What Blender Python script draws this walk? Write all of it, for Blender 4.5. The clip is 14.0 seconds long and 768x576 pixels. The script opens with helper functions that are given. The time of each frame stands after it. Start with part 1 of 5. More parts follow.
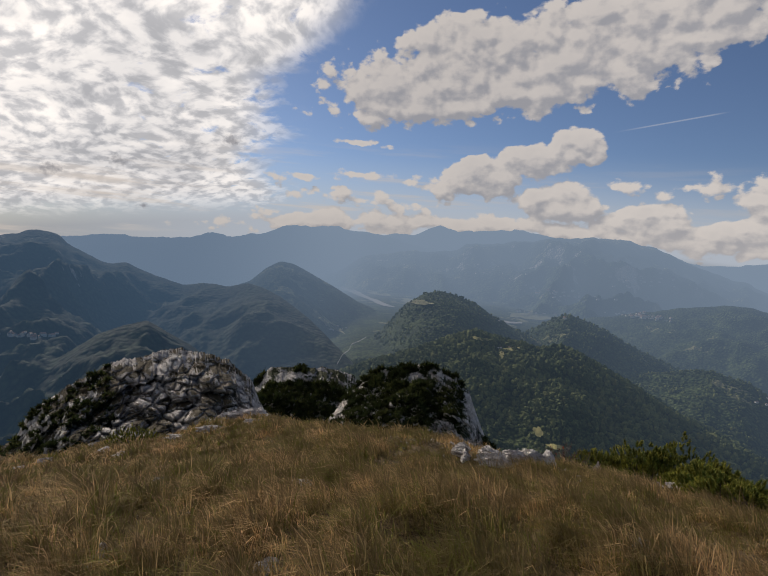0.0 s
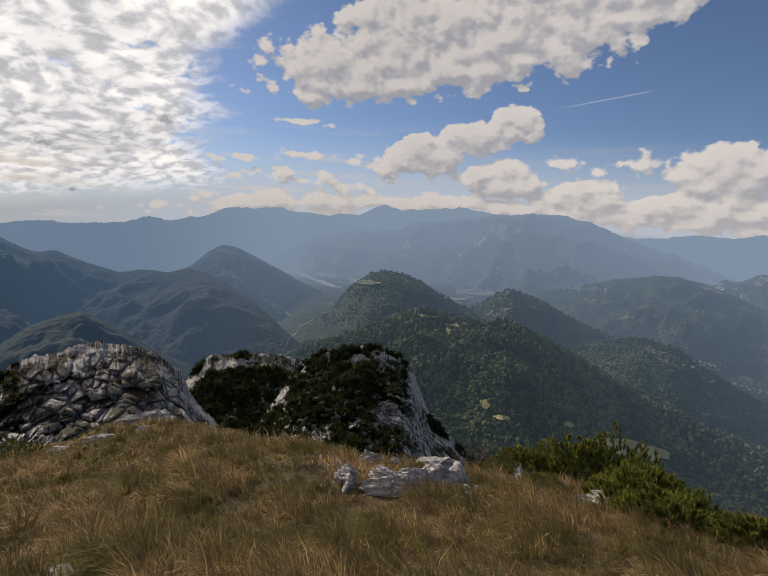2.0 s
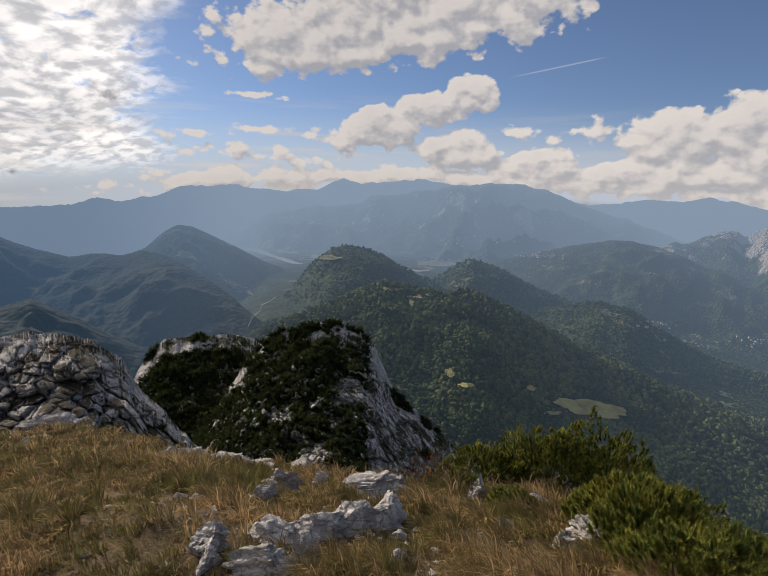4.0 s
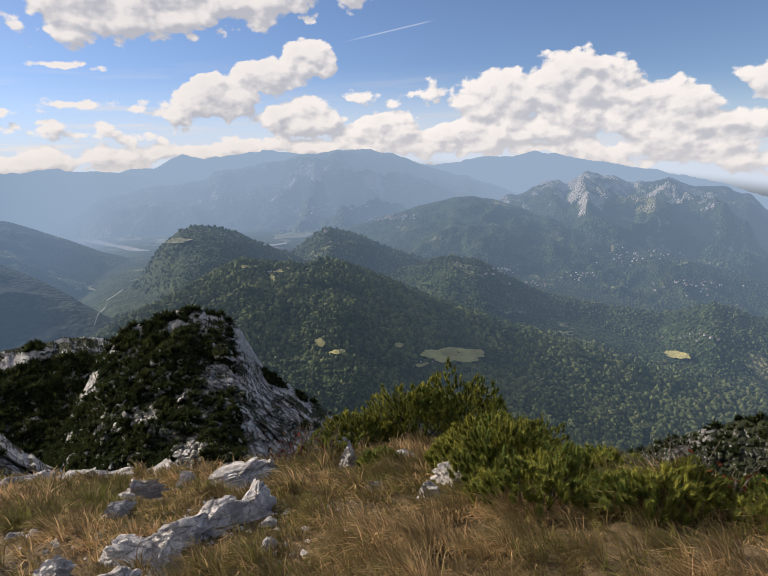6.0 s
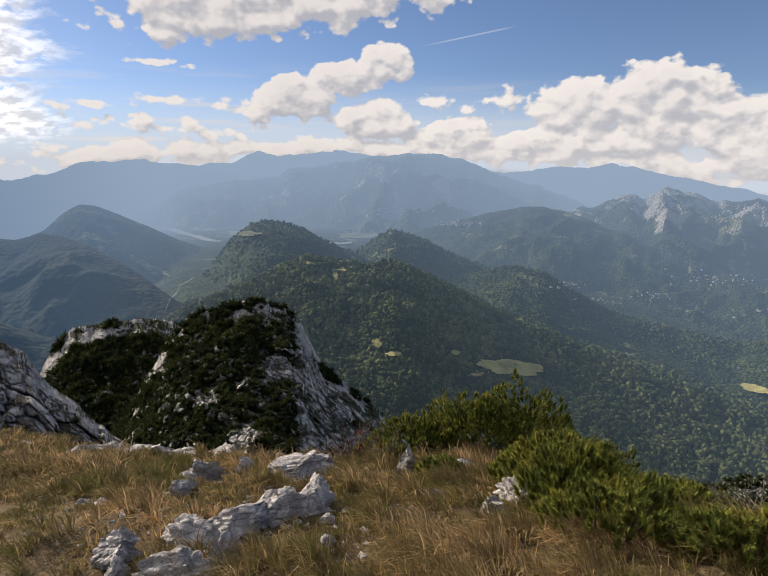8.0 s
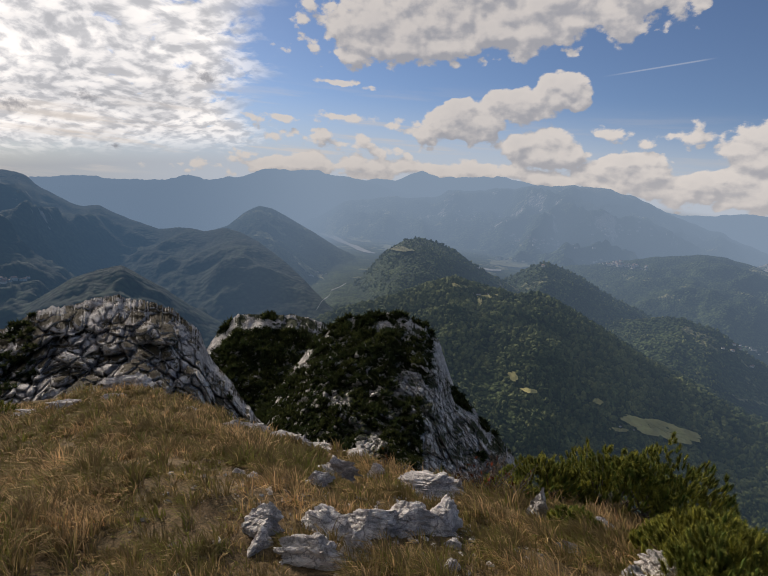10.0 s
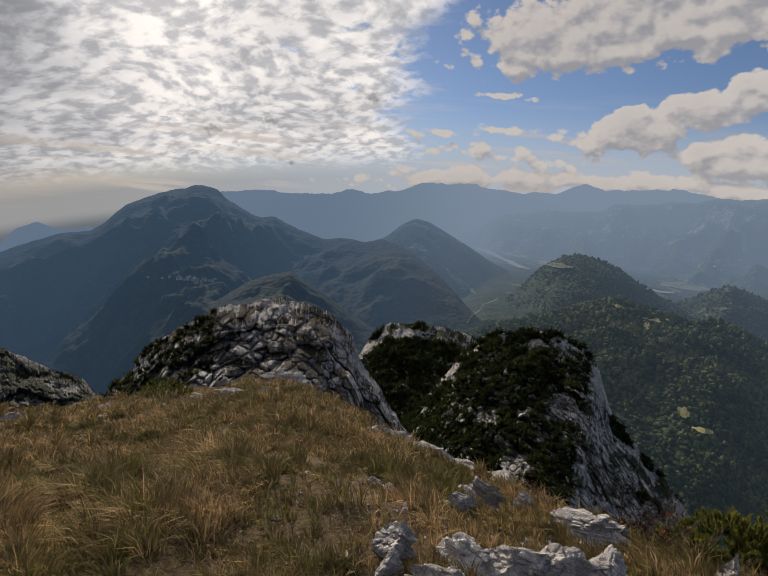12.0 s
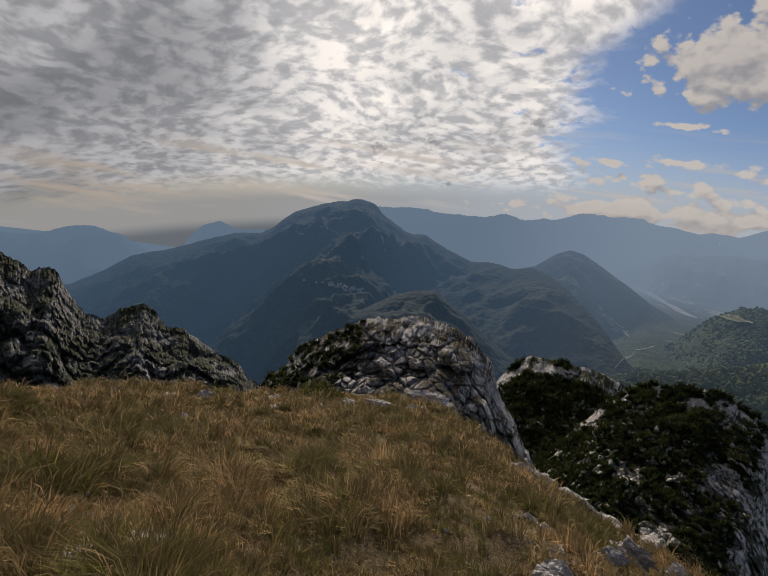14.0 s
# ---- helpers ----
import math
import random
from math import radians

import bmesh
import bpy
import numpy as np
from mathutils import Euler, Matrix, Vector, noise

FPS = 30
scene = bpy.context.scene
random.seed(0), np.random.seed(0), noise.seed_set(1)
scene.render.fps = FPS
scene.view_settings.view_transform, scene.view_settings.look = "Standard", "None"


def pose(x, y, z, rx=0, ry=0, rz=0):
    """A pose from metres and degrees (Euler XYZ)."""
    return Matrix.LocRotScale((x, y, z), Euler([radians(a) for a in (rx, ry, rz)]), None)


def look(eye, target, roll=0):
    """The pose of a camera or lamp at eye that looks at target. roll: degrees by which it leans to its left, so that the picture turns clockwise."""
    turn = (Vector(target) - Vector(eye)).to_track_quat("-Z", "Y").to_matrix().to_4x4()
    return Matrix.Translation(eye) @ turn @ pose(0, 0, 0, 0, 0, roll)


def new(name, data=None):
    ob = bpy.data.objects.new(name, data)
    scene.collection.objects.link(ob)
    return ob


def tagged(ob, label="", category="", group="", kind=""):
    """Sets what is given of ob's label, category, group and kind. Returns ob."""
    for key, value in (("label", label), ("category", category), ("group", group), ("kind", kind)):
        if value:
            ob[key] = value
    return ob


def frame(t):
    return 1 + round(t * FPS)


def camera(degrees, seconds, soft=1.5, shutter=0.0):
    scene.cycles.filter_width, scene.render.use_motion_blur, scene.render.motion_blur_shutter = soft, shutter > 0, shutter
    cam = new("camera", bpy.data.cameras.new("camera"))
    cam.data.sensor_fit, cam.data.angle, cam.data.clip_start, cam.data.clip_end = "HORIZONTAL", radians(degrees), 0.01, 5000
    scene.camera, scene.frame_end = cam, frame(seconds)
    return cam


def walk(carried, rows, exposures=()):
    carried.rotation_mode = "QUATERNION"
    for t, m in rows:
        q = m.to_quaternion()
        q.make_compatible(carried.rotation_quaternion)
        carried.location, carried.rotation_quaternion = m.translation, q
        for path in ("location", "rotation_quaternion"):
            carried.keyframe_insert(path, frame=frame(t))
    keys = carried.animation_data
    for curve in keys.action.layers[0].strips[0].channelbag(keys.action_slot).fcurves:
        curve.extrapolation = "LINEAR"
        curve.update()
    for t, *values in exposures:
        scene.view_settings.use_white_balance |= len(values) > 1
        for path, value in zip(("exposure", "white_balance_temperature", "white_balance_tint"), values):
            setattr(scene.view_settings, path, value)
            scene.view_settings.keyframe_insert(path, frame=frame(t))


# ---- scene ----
cam = camera(70.96, 14.0, soft=1.1)
# seconds, eye in metres, and yaw, pitch and lean in degrees
PATH = [
    (0, (-1.915, -3.748, 1.781), (0.41, -2.75, 4.47)),
    (0.5, (-1.752, -3.460, 1.790), (-0.16, -3.12, 4.26)),
    (1, (-1.557, -3.135, 1.823), (-1.82, -3.70, 3.61)),
    (1.5, (-1.309, -2.732, 1.858), (-3.78, -4.26, 3.09)),
    (2, (-0.972, -2.210, 1.817), (-5.36, -4.50, 2.98)),
    (2.2, (-0.859, -2.002, 1.794), (-5.98, -4.48, 2.87)),
    (4.3, (-0.098, -0.027, 1.498), (-11.03, -7.87, 0.24)),
    (4.5, (-0.070, 0.029, 1.477), (-12.68, -8.34, -0.14)),
    (5, (-0.002, 0.003, 1.491), (-16.76, -9.27, -1.38)),
    (5.5, (0.041, -0.074, 1.529), (-21.19, -10.06, -2.87)),
    (6, (0.024, -0.160, 1.582), (-24.11, -10.62, -3.60)),
    (6.5, (0.020, -0.216, 1.616), (-25.63, -10.95, -3.93)),
    (7, (0.022, -0.189, 1.602), (-24.83, -10.90, -3.53)),
    (7.5, (0.000, -0.088, 1.552), (-21.57, -10.50, -2.42)),
    (8, (-0.046, 0.020, 1.514), (-17.60, -10.00, -0.56)),
    (8.5, (-0.084, 0.047, 1.512), (-12.88, -9.50, 1.31)),
    (9, (-0.110, -0.031, 1.566), (-7.43, -9.05, 2.75)),
    (9.2, (-0.132, -0.049, 1.581), (-5.84, -8.83, 3.27)),
    (11.3, (-0.202, 0.316, 1.371), (4.93, -8.28, 5.16)),
    (11.5, (-0.172, 0.386, 1.364), (7.27, -8.40, 4.57)),
    (12, (-0.207, 0.387, 1.362), (14.09, -8.37, 5.68)),
    (12.5, (-0.345, 0.180, 1.408), (23.22, -9.06, 7.51)),
    (13, (-0.366, -0.002, 1.471), (26.78, -8.86, 8.60)),
    (13.5, (-0.356, -0.133, 1.528), (27.90, -8.50, 9.56)),
    (14, (-0.376, -0.275, 1.587), (29.47, -8.29, 10.42)),
]
EXPOSURES = [(0, -0.25, 6750, 14), (2.2, -0.1, 6750, 14), (4.5, 0.10, 6750, 14), (5, 0.24, 6750, 14), (6.5, 0.45, 6550, 14), (8, 0.32, 6700, 14), (9.2, 0.05, 6700, 14), (11.3, -0.22, 6750, 14), (14, -0.36, 6850, 14)]
SKY_STRENGTH, SUN_STRENGTH = 0.080, 4.4

def carried_pose(eye, turn):
    """Yaw to the left, pitch up, lean, in degrees."""
    yaw, pitch, roll = turn
    return pose(*eye, 0, 0, yaw) @ pose(0, 0, 0, 90 + pitch) @ pose(0, 0, 0, 0, 0, roll)


walk(cam, [(t, carried_pose(eye, turn)) for t, eye, turn in PATH], EXPOSURES)

# ---- node helpers ----


class Graph:
    """Short hand for building node trees."""

    def __init__(self, tree):
        self.tree = tree
        tree.nodes.clear()

    def node(self, kind):
        return self.tree.nodes.new(kind)

    def put(self, socket, value):
        if isinstance(value, bpy.types.NodeSocket):
            self.tree.links.new(value, socket)
        elif value is not None:
            socket.default_value = value

    def math(self, op, a, b=None, c=None, clamp=False):
        n = self.node("ShaderNodeMath")
        n.operation, n.use_clamp = op, clamp
        for socket, value in zip(n.inputs, (a, b, c)):
            self.put(socket, value)
        return n.outputs[0]

    def vec(self, op, a, b=None, c=None, scale=None):
        n = self.node("ShaderNodeVectorMath")
        n.operation = op
        for socket, value in zip(n.inputs, (a, b, c)):
            self.put(socket, value)
        if scale is not None:
            self.put(n.inputs["Scale"], scale)
        return n.outputs["Value"] if op in ("LENGTH", "DOT_PRODUCT", "DISTANCE") else n.outputs["Vector"]

    def step(self, value, low, high, to_low=0.0, to_high=1.0, smooth=True):
        n = self.node("ShaderNodeMapRange")
        n.interpolation_type = "SMOOTHSTEP" if smooth else "LINEAR"
        for socket, v in zip(n.inputs, (value, low, high, to_low, to_high)):
            self.put(socket, v)
        return n.outputs[0]

    def noise(self, vector, scale, detail=4.0, rough=0.55, distortion=0.0, color=False, lacunarity=2.0):
        n = self.node("ShaderNodeTexNoise")
        self.put(n.inputs["Vector"], vector)
        for key, v in (("Scale", scale), ("Detail", detail), ("Roughness", rough), ("Distortion", distortion), ("Lacunarity", lacunarity)):
            n.inputs[key].default_value = v
        return n.outputs["Color" if color else 0]

    def cells(self, vector, scale, feature="F1", out="Distance", randomness=1.0):
        n = self.node("ShaderNodeTexVoronoi")
        n.feature = feature
        self.put(n.inputs["Vector"], vector)
        n.inputs["Scale"].default_value = scale
        n.inputs["Randomness"].default_value = randomness
        return n.outputs[out]

    def mix(self, factor, a, b, blend="MIX"):
        n = self.node("ShaderNodeMix")
        n.data_type, n.blend_type = "RGBA", blend
        self.put(n.inputs[0], factor)
        self.put(n.inputs[6], a if isinstance(a, bpy.types.NodeSocket) else (*a, 1))
        self.put(n.inputs[7], b if isinstance(b, bpy.types.NodeSocket) else (*b, 1))
        return n.outputs[2]

    def mapping(self, vector, scale=(1, 1, 1), turn=(0, 0, 0)):
        n = self.node("ShaderNodeMapping")
        self.put(n.inputs["Vector"], vector)
        n.inputs["Scale"].default_value = scale
        n.inputs["Rotation"].default_value = turn
        return n.outputs[0]

    def bump(self, height, strength, distance, normal=None):
        n = self.node("ShaderNodeBump")
        n.inputs["Strength"].default_value = strength
        n.inputs["Distance"].default_value = distance
        self.put(n.inputs["Height"], height)
        self.put(n.inputs["Normal"], normal)
        return n.outputs[0]

    def shader(self, color, rough=0.8, normal=None, spec=0.3):
        n = self.node("ShaderNodeBsdfPrincipled")
        self.put(n.inputs["Base Color"], color if isinstance(color, bpy.types.NodeSocket) else (*color, 1))
        self.put(n.inputs["Roughness"], rough)
        self.put(n.inputs["Normal"], normal)
        n.inputs["Specular IOR Level"].default_value = spec
        return n.outputs[0]

    def finish(self, shader):
        out = self.node("ShaderNodeOutputMaterial")
        self.tree.links.new(shader, out.inputs[0])


def material(name):
    m = bpy.data.materials.new(name)
    m.use_nodes = True
    return m, Graph(m.node_tree)


# ---- sky, clouds and sun ----
SUN_AZ, SUN_EL = 36.0, 27.0  # degrees: to the left of +y, above level

# cumulus heaps: azimuth, height, half width, half height, in degrees
HEAPS = (
    (-1.0, 17.6, 9.5, 3.4), (-10.0, 20.2, 13.0, 4.8), (-20.0, 21.8, 11.0, 4.6), (-29.0, 23.5, 7.0, 3.2), (3.0, 14.6, 5.0, 1.0),
    (-18.2, 12.6, 3.4, 1.9), (-14.0, 11.2, 4.4, 2.0), (-8.8, 9.6, 4.6, 2.3), (-5.0, 8.2, 3.4, 1.1),
    (-43.5, 8.2, 6.0, 3.6), (-37.5, 7.4, 5.5, 3.4), (-40.0, 5.4, 9.0, 2.4), (-50.5, 5.4, 6.0, 2.8), (-55.0, 2.8, 6.5, 2.0), (-28.5, 8.9, 7.0, 0.8),
    (-17.0, 7.2, 4.8, 2.2), (-25.0, 5.8, 4.4, 1.8), (-32.5, 5.0, 4.5, 1.3), (4.0, 6.2, 7.0, 1.0), (9.0, 8.2, 3.2, 0.5), (3.5, 8.9, 3.0, 0.4),
    (-62.0, 7.0, 5.0, 2.0), (-74.0, 9.0, 9.0, 4.0), (-100.0, 12.0, 14.0, 6.0), (150.0, 14.0, 18.0, 7.0), (-140.0, 9.0, 16.0, 5.0),
    (4.0, 12.0, 2.4, 0.35), (-67.0, 1.0, 8.0, 2.0),
)
# small dark wisps under the high sheet
WISPS = ((27.6, 7.4, 1.7, 1.1), (17.2, 10.9, 1.9, 0.8), (25.0, 3.6, 1.1, 0.4), (33.0, 6.0, 2.4, 0.8))


def sun_way():
    a, e = radians(SUN_AZ), radians(SUN_EL)
    return Vector((-math.sin(a) * math.cos(e), math.cos(a) * math.cos(e), math.sin(e)))


def heap_group():
    """Node group: thickness of the cumulus heaps at (azimuth, height) in degrees."""
    tree = bpy.data.node_groups.new("cumulus_thickness", "ShaderNodeTree")
    tree.interface.new_socket("place", in_out="INPUT", socket_type="NodeSocketVector")
    tree.interface.new_socket("thickness", in_out="OUTPUT", socket_type="NodeSocketFloat")
    g = Graph(tree)
    place = g.node("NodeGroupInput").outputs[0]
    total = None
    for a, e, w, h in HEAPS:
        off = g.vec("MULTIPLY_ADD", place, (1 / w, 1 / h, 0), (-a / w, -e / h, 0))
        near = g.math("SUBTRACT", 1.0, g.vec("LENGTH", off))
        if h < 1.15:
            near = g.math("MULTIPLY", near, 0.26)
        total = near if total is None else g.math("SMOOTH_MAX", total, near, 0.25)
    stretched = g.vec("MULTIPLY", place, (0.75, 1.1, 1))
    drift = g.vec("ADD", stretched, g.vec("SCALE", g.noise(place, 0.35, 3, color=True), scale=1.4))
    billow = g.step(g.cells(drift, 0.55, "SMOOTH_F1"), 0.1, 0.75, 1.0, 0.0)
    small_billow = g.step(g.cells(g.vec("ADD", drift, (7.3, 2.1, 0)), 1.5, "SMOOTH_F1"), 0.1, 0.75, 1.0, 0.0)
    fine = g.step(g.noise(stretched, 0.38, 10, 0.66), 0.28, 0.72, -0.5, 0.5, False)
    lumps = g.math("MULTIPLY_ADD", billow, 0.62, g.math("MULTIPLY_ADD", small_billow, 0.30, g.math("MULTIPLY_ADD", fine, 0.72, -0.50)))
    # bank of low heaps along the skyline
    xyz = g.node("ShaderNodeSeparateXYZ")
    g.put(xyz.inputs[0], place)
    side = g.math("DIVIDE", g.math("ADD", xyz.outputs[0], 12.0), 22.5)
    above = g.math("ADD", g.math("SUBTRACT", xyz.outputs[1], 4.6), g.math("MULTIPLY", side, side))
    bank = g.math("SUBTRACT", 0.34, g.math("MULTIPLY", g.math("ABSOLUTE", above), 0.26))
    bank = g.math("SUBTRACT", bank, g.math("MULTIPLY", g.step(xyz.outputs[0], 8.0, 30.0), 0.6))
    total = g.math("SMOOTH_MAX", total, bank, 0.25)
    out = g.node("NodeGroupOutput")
    tree.links.new(g.math("ADD", g.math("MINIMUM", g.math("MULTIPLY", g.math("MAXIMUM", total, -1.2), 2.1), 0.80), lumps), out.inputs[0])
    return tree


def make_sky():
    world = bpy.data.worlds.new("sky")
    scene.world = world
    world.use_nodes = True
    g = Graph(world.node_tree)
    way = g.node("ShaderNodeTexCoord").outputs["Generated"]
    xyz = g.node("ShaderNodeSeparateXYZ")
    g.put(xyz.inputs[0], way)
    x, y, z = xyz.outputs
    az = g.math("MULTIPLY", g.math("ARCTAN2", g.math("MULTIPLY", x, -1.0), y), 180 / math.pi)
    el = g.math("MULTIPLY", g.math("ARCSINE", z), 180 / math.pi)
    place = g.node("ShaderNodeCombineXYZ")
    g.put(place.inputs[0], az)
    g.put(place.inputs[1], el)
    place = place.outputs[0]
    # the land's skyline sinks to both sides; haze and low cloud follow it
    side = g.math("DIVIDE", g.math("MAXIMUM", g.math("MINIMUM", g.math("ADD", az, 12.0), 78.0), -62.0), 22.5)
    el = g.math("SUBTRACT", el, g.math("SUBTRACT", 2.6, g.math("MULTIPLY", side, side)))
    z = g.math("SINE", g.math("MULTIPLY", el, math.pi / 180))

    sky = g.node("ShaderNodeTexSky")
    sky.sky_type, sky.sun_disc = "NISHITA", False
    sky.sun_elevation, sky.sun_rotation = radians(SUN_EL), radians(-SUN_AZ)
    sky.altitude, sky.air_density, sky.dust_density, sky.ozone_density = 1500, 1.0, 0.5, 2.4
    blue = g.vec("MULTIPLY", sky.outputs[0], tuple(SKY_STRENGTH * c for c in (0.96, 1.00, 1.09)))
    # brightness of thin cloud near the sun
    toward = g.vec("DOT_PRODUCT", way, tuple(sun_way()))
    glow = g.math("POWER", g.math("MAXIMUM", toward, 0.0), 7.0)
    # pale haze low over the mountains
    pale = g.step(el, 10.0, -1.0)
    low = g.mix(g.math("MINIMUM", g.math("MULTIPLY", pale, 1.25), 1.0), blue, g.mix(g.step(az, 5.0, 50.0), (0.47, 0.54, 0.62), (0.37, 0.385, 0.39)))

    # high rippled sheet, to the sun's side
    flat = g.math("ADD", g.math("MAXIMUM", z, 0.0), 0.26)
    plane = g.node("ShaderNodeCombineXYZ")
    g.put(plane.inputs[0], g.math("DIVIDE", x, flat))
    g.put(plane.inputs[1], g.math("DIVIDE", y, flat))
    plane = plane.outputs[0]
    warped = g.vec("ADD", plane, g.vec("SCALE", g.noise(plane, 1.3, 3, color=True), scale=0.35))
    ripple = g.noise(g.mapping(warped, (1.0, 0.8, 1), (0, 0, 0.5)), 10.0, 6, 0.58)
    broad = g.noise(plane, 0.9, 4, 0.5)
    border = g.math("ADD", az, g.math("MULTIPLY_ADD", broad, 22.0, -12.0))
    inside = g.step(g.math("ADD", border, g.math("MULTIPLY", g.math("MAXIMUM", g.math("SUBTRACT", el, 16.0), 0.0), 0.9)), 8.0, 15.0)
    inside = g.math("MULTIPLY", inside, g.step(el, 2.5, 5.5))
    cover = g.step(g.math("ADD", ripple, g.math("MULTIPLY_ADD", broad, 0.35, g.math("MULTIPLY", inside, g.step(az, 20.0, 50.0, 0.26, 0.5)))), 0.66, 0.84)
    cover = g.math("MULTIPLY", cover, inside)
    puff = g.step(g.noise(g.mapping(warped, (1.0, 0.8, 1), (0, 0, 0.5)), 16.0, 4, 0.52), 0.36, 0.62)
    thick = g.step(g.noise(plane, 1.6, 5, 0.55), 0.40, 0.64)
    far_side = g.step(az, 26.0, 62.0)
    dim = g.math("ADD", g.math("MULTIPLY", thick, 0.30), g.math("MULTIPLY", far_side, 0.42))
    bright = g.math("MULTIPLY", g.math("SUBTRACT", 1.0, dim), g.math("MULTIPLY_ADD", puff, 0.48, 0.54))
    bright = g.math("MULTIPLY", bright, g.math("MULTIPLY_ADD", glow, 0.60, 0.52))
    sheet = g.vec("SCALE", g.mix(bright, (0.80, 0.88, 1.0), (1.0, 0.97, 0.91)), scale=g.math("MULTIPLY_ADD", bright, 1.22, 0.13))
    sky_1 = g.mix(cover, low, sheet)
    # streaks low on that side
    streak = g.step(g.noise(g.vec("MULTIPLY", place, (0.045, 0.55, 1)), 1.0, 5, 0.6), 0.50, 0.66)
    streak = g.math("MULTIPLY", streak, g.math("MULTIPLY", g.step(el, 0.8, 2.6), g.step(el, 11.0, 5.0)))
    streak = g.math("MULTIPLY", streak, g.step(az, -25.0, 20.0, 0.25, 0.9))
    sky_2 = g.mix(streak, sky_1, g.vec("SCALE", g.mix(far_side, (0.80, 0.75, 0.69), (0.64, 0.57, 0.49)), scale=g.math("MULTIPLY_ADD", glow, 0.3, 0.72)))

    # cumulus heaps, lit from the sun's side
    group = heap_group()
    def thickness(at):
        n = g.node("ShaderNodeGroup")
        n.node_tree = group
        g.put(n.inputs[0], at)
        return n.outputs[0]
    here = thickness(place)
    lit = thickness(g.vec("ADD", place, (0.55, 0.85, 0)))
    body = g.step(here, 0.0, 0.27)
    relief = g.step(g.math("SUBTRACT", here, lit), -0.55, 0.45)
    shade = g.math("MULTIPLY", relief, g.step(here, 1.4, 0.2, 0.80, 1.0))
    heap = g.mix(shade, (0.44, 0.455, 0.49), (0.82, 0.785, 0.74))
    heap = g.mix(g.math("MULTIPLY", g.step(el, 4.0, 0.0), 0.45), heap, (0.62, 0.60, 0.58))
    back = g.step(az, -30.0, -5.0, 0.88, 0.82)
    heap = g.vec("SCALE", heap, scale=back)
    sky_3 = g.mix(g.math("MULTIPLY", body, 0.95), sky_2, heap)
    wisp = None
    for a, e, w, h in WISPS:
        near = g.math("SUBTRACT", 1.0, g.vec("LENGTH", g.vec("MULTIPLY_ADD", place, (1 / w, 1 / h, 0), (-a / w, -e / h, 0))))
        wisp = near if wisp is None else g.math("MAXIMUM", wisp, near)
    wisp = g.step(g.math("ADD", wisp, g.math("MULTIPLY_ADD", g.noise(place, 0.9, 6, 0.65), 3.0, -1.75)), 0.0, 0.9, 0.0, 0.75)
    sky_3 = g.mix(wisp, sky_3, (0.26, 0.27, 0.30))
    # thin trail
    line = g.math("ABSOLUTE", g.math("SUBTRACT", el, g.math("MULTIPLY_ADD", az, -0.20, 7.35)))
    trail = g.math("MULTIPLY", g.step(line, 0.10, 0.02), g.math("MULTIPLY", g.step(az, -31.0, -29.0), g.step(az, -21.0, -25.0)))
    sky_4 = g.mix(g.math("MULTIPLY", trail, 0.25), sky_3, (0.75, 0.78, 0.80))
    below = g.mix(g.step(el, -1.0, 0.6), (0.16, 0.19, 0.22), sky_4)
    bg = g.node("ShaderNodeBackground")
    g.put(bg.inputs[0], below)
    bg.inputs[1].default_value = 1.0
    out = g.node("ShaderNodeOutputWorld")
    g.tree.links.new(bg.outputs[0], out.inputs[0])
    world.cycles.sampling_method = "MANUAL"
    world.cycles.sample_map_resolution = 512


def make_sun():
    data = bpy.data.lights.new("sun", "SUN")
    data.energy, data.angle, data.color = SUN_STRENGTH, radians(8), (1.0, 0.93, 0.82)
    ob = new("sun", data)
    ob.matrix_world = look(sun_way() * 60, (0, 0, 0))


make_sky()
make_sun()

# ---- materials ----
def painted_haze(g, shader):
    """Far land with haze painted on as emission: bluer and brighter with distance, with the cloud sheet's shade put in
    as darker haze on the sun's side.
    """
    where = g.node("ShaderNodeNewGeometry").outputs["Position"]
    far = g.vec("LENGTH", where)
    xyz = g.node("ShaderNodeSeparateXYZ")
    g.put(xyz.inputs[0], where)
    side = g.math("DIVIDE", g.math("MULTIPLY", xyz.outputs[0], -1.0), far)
    # cloud shade put into the haze: darker colour and thicker veil to the left
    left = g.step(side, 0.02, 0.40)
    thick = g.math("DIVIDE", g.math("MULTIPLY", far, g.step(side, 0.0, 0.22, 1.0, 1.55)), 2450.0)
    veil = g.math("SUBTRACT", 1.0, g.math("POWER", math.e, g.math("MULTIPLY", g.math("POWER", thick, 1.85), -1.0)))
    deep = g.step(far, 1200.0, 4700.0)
    near_haze = g.mix(left, (0.132, 0.195, 0.278), (0.064, 0.120, 0.195))
    far_haze = g.mix(left, (0.235, 0.322, 0.430), (0.155, 0.228, 0.325))
    # the haze is a glow mixed over the land's own shader
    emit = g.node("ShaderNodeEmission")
    g.put(emit.inputs[0], g.mix(deep, near_haze, far_haze))
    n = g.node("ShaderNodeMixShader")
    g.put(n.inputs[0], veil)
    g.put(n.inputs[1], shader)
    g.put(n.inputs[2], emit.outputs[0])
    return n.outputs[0]


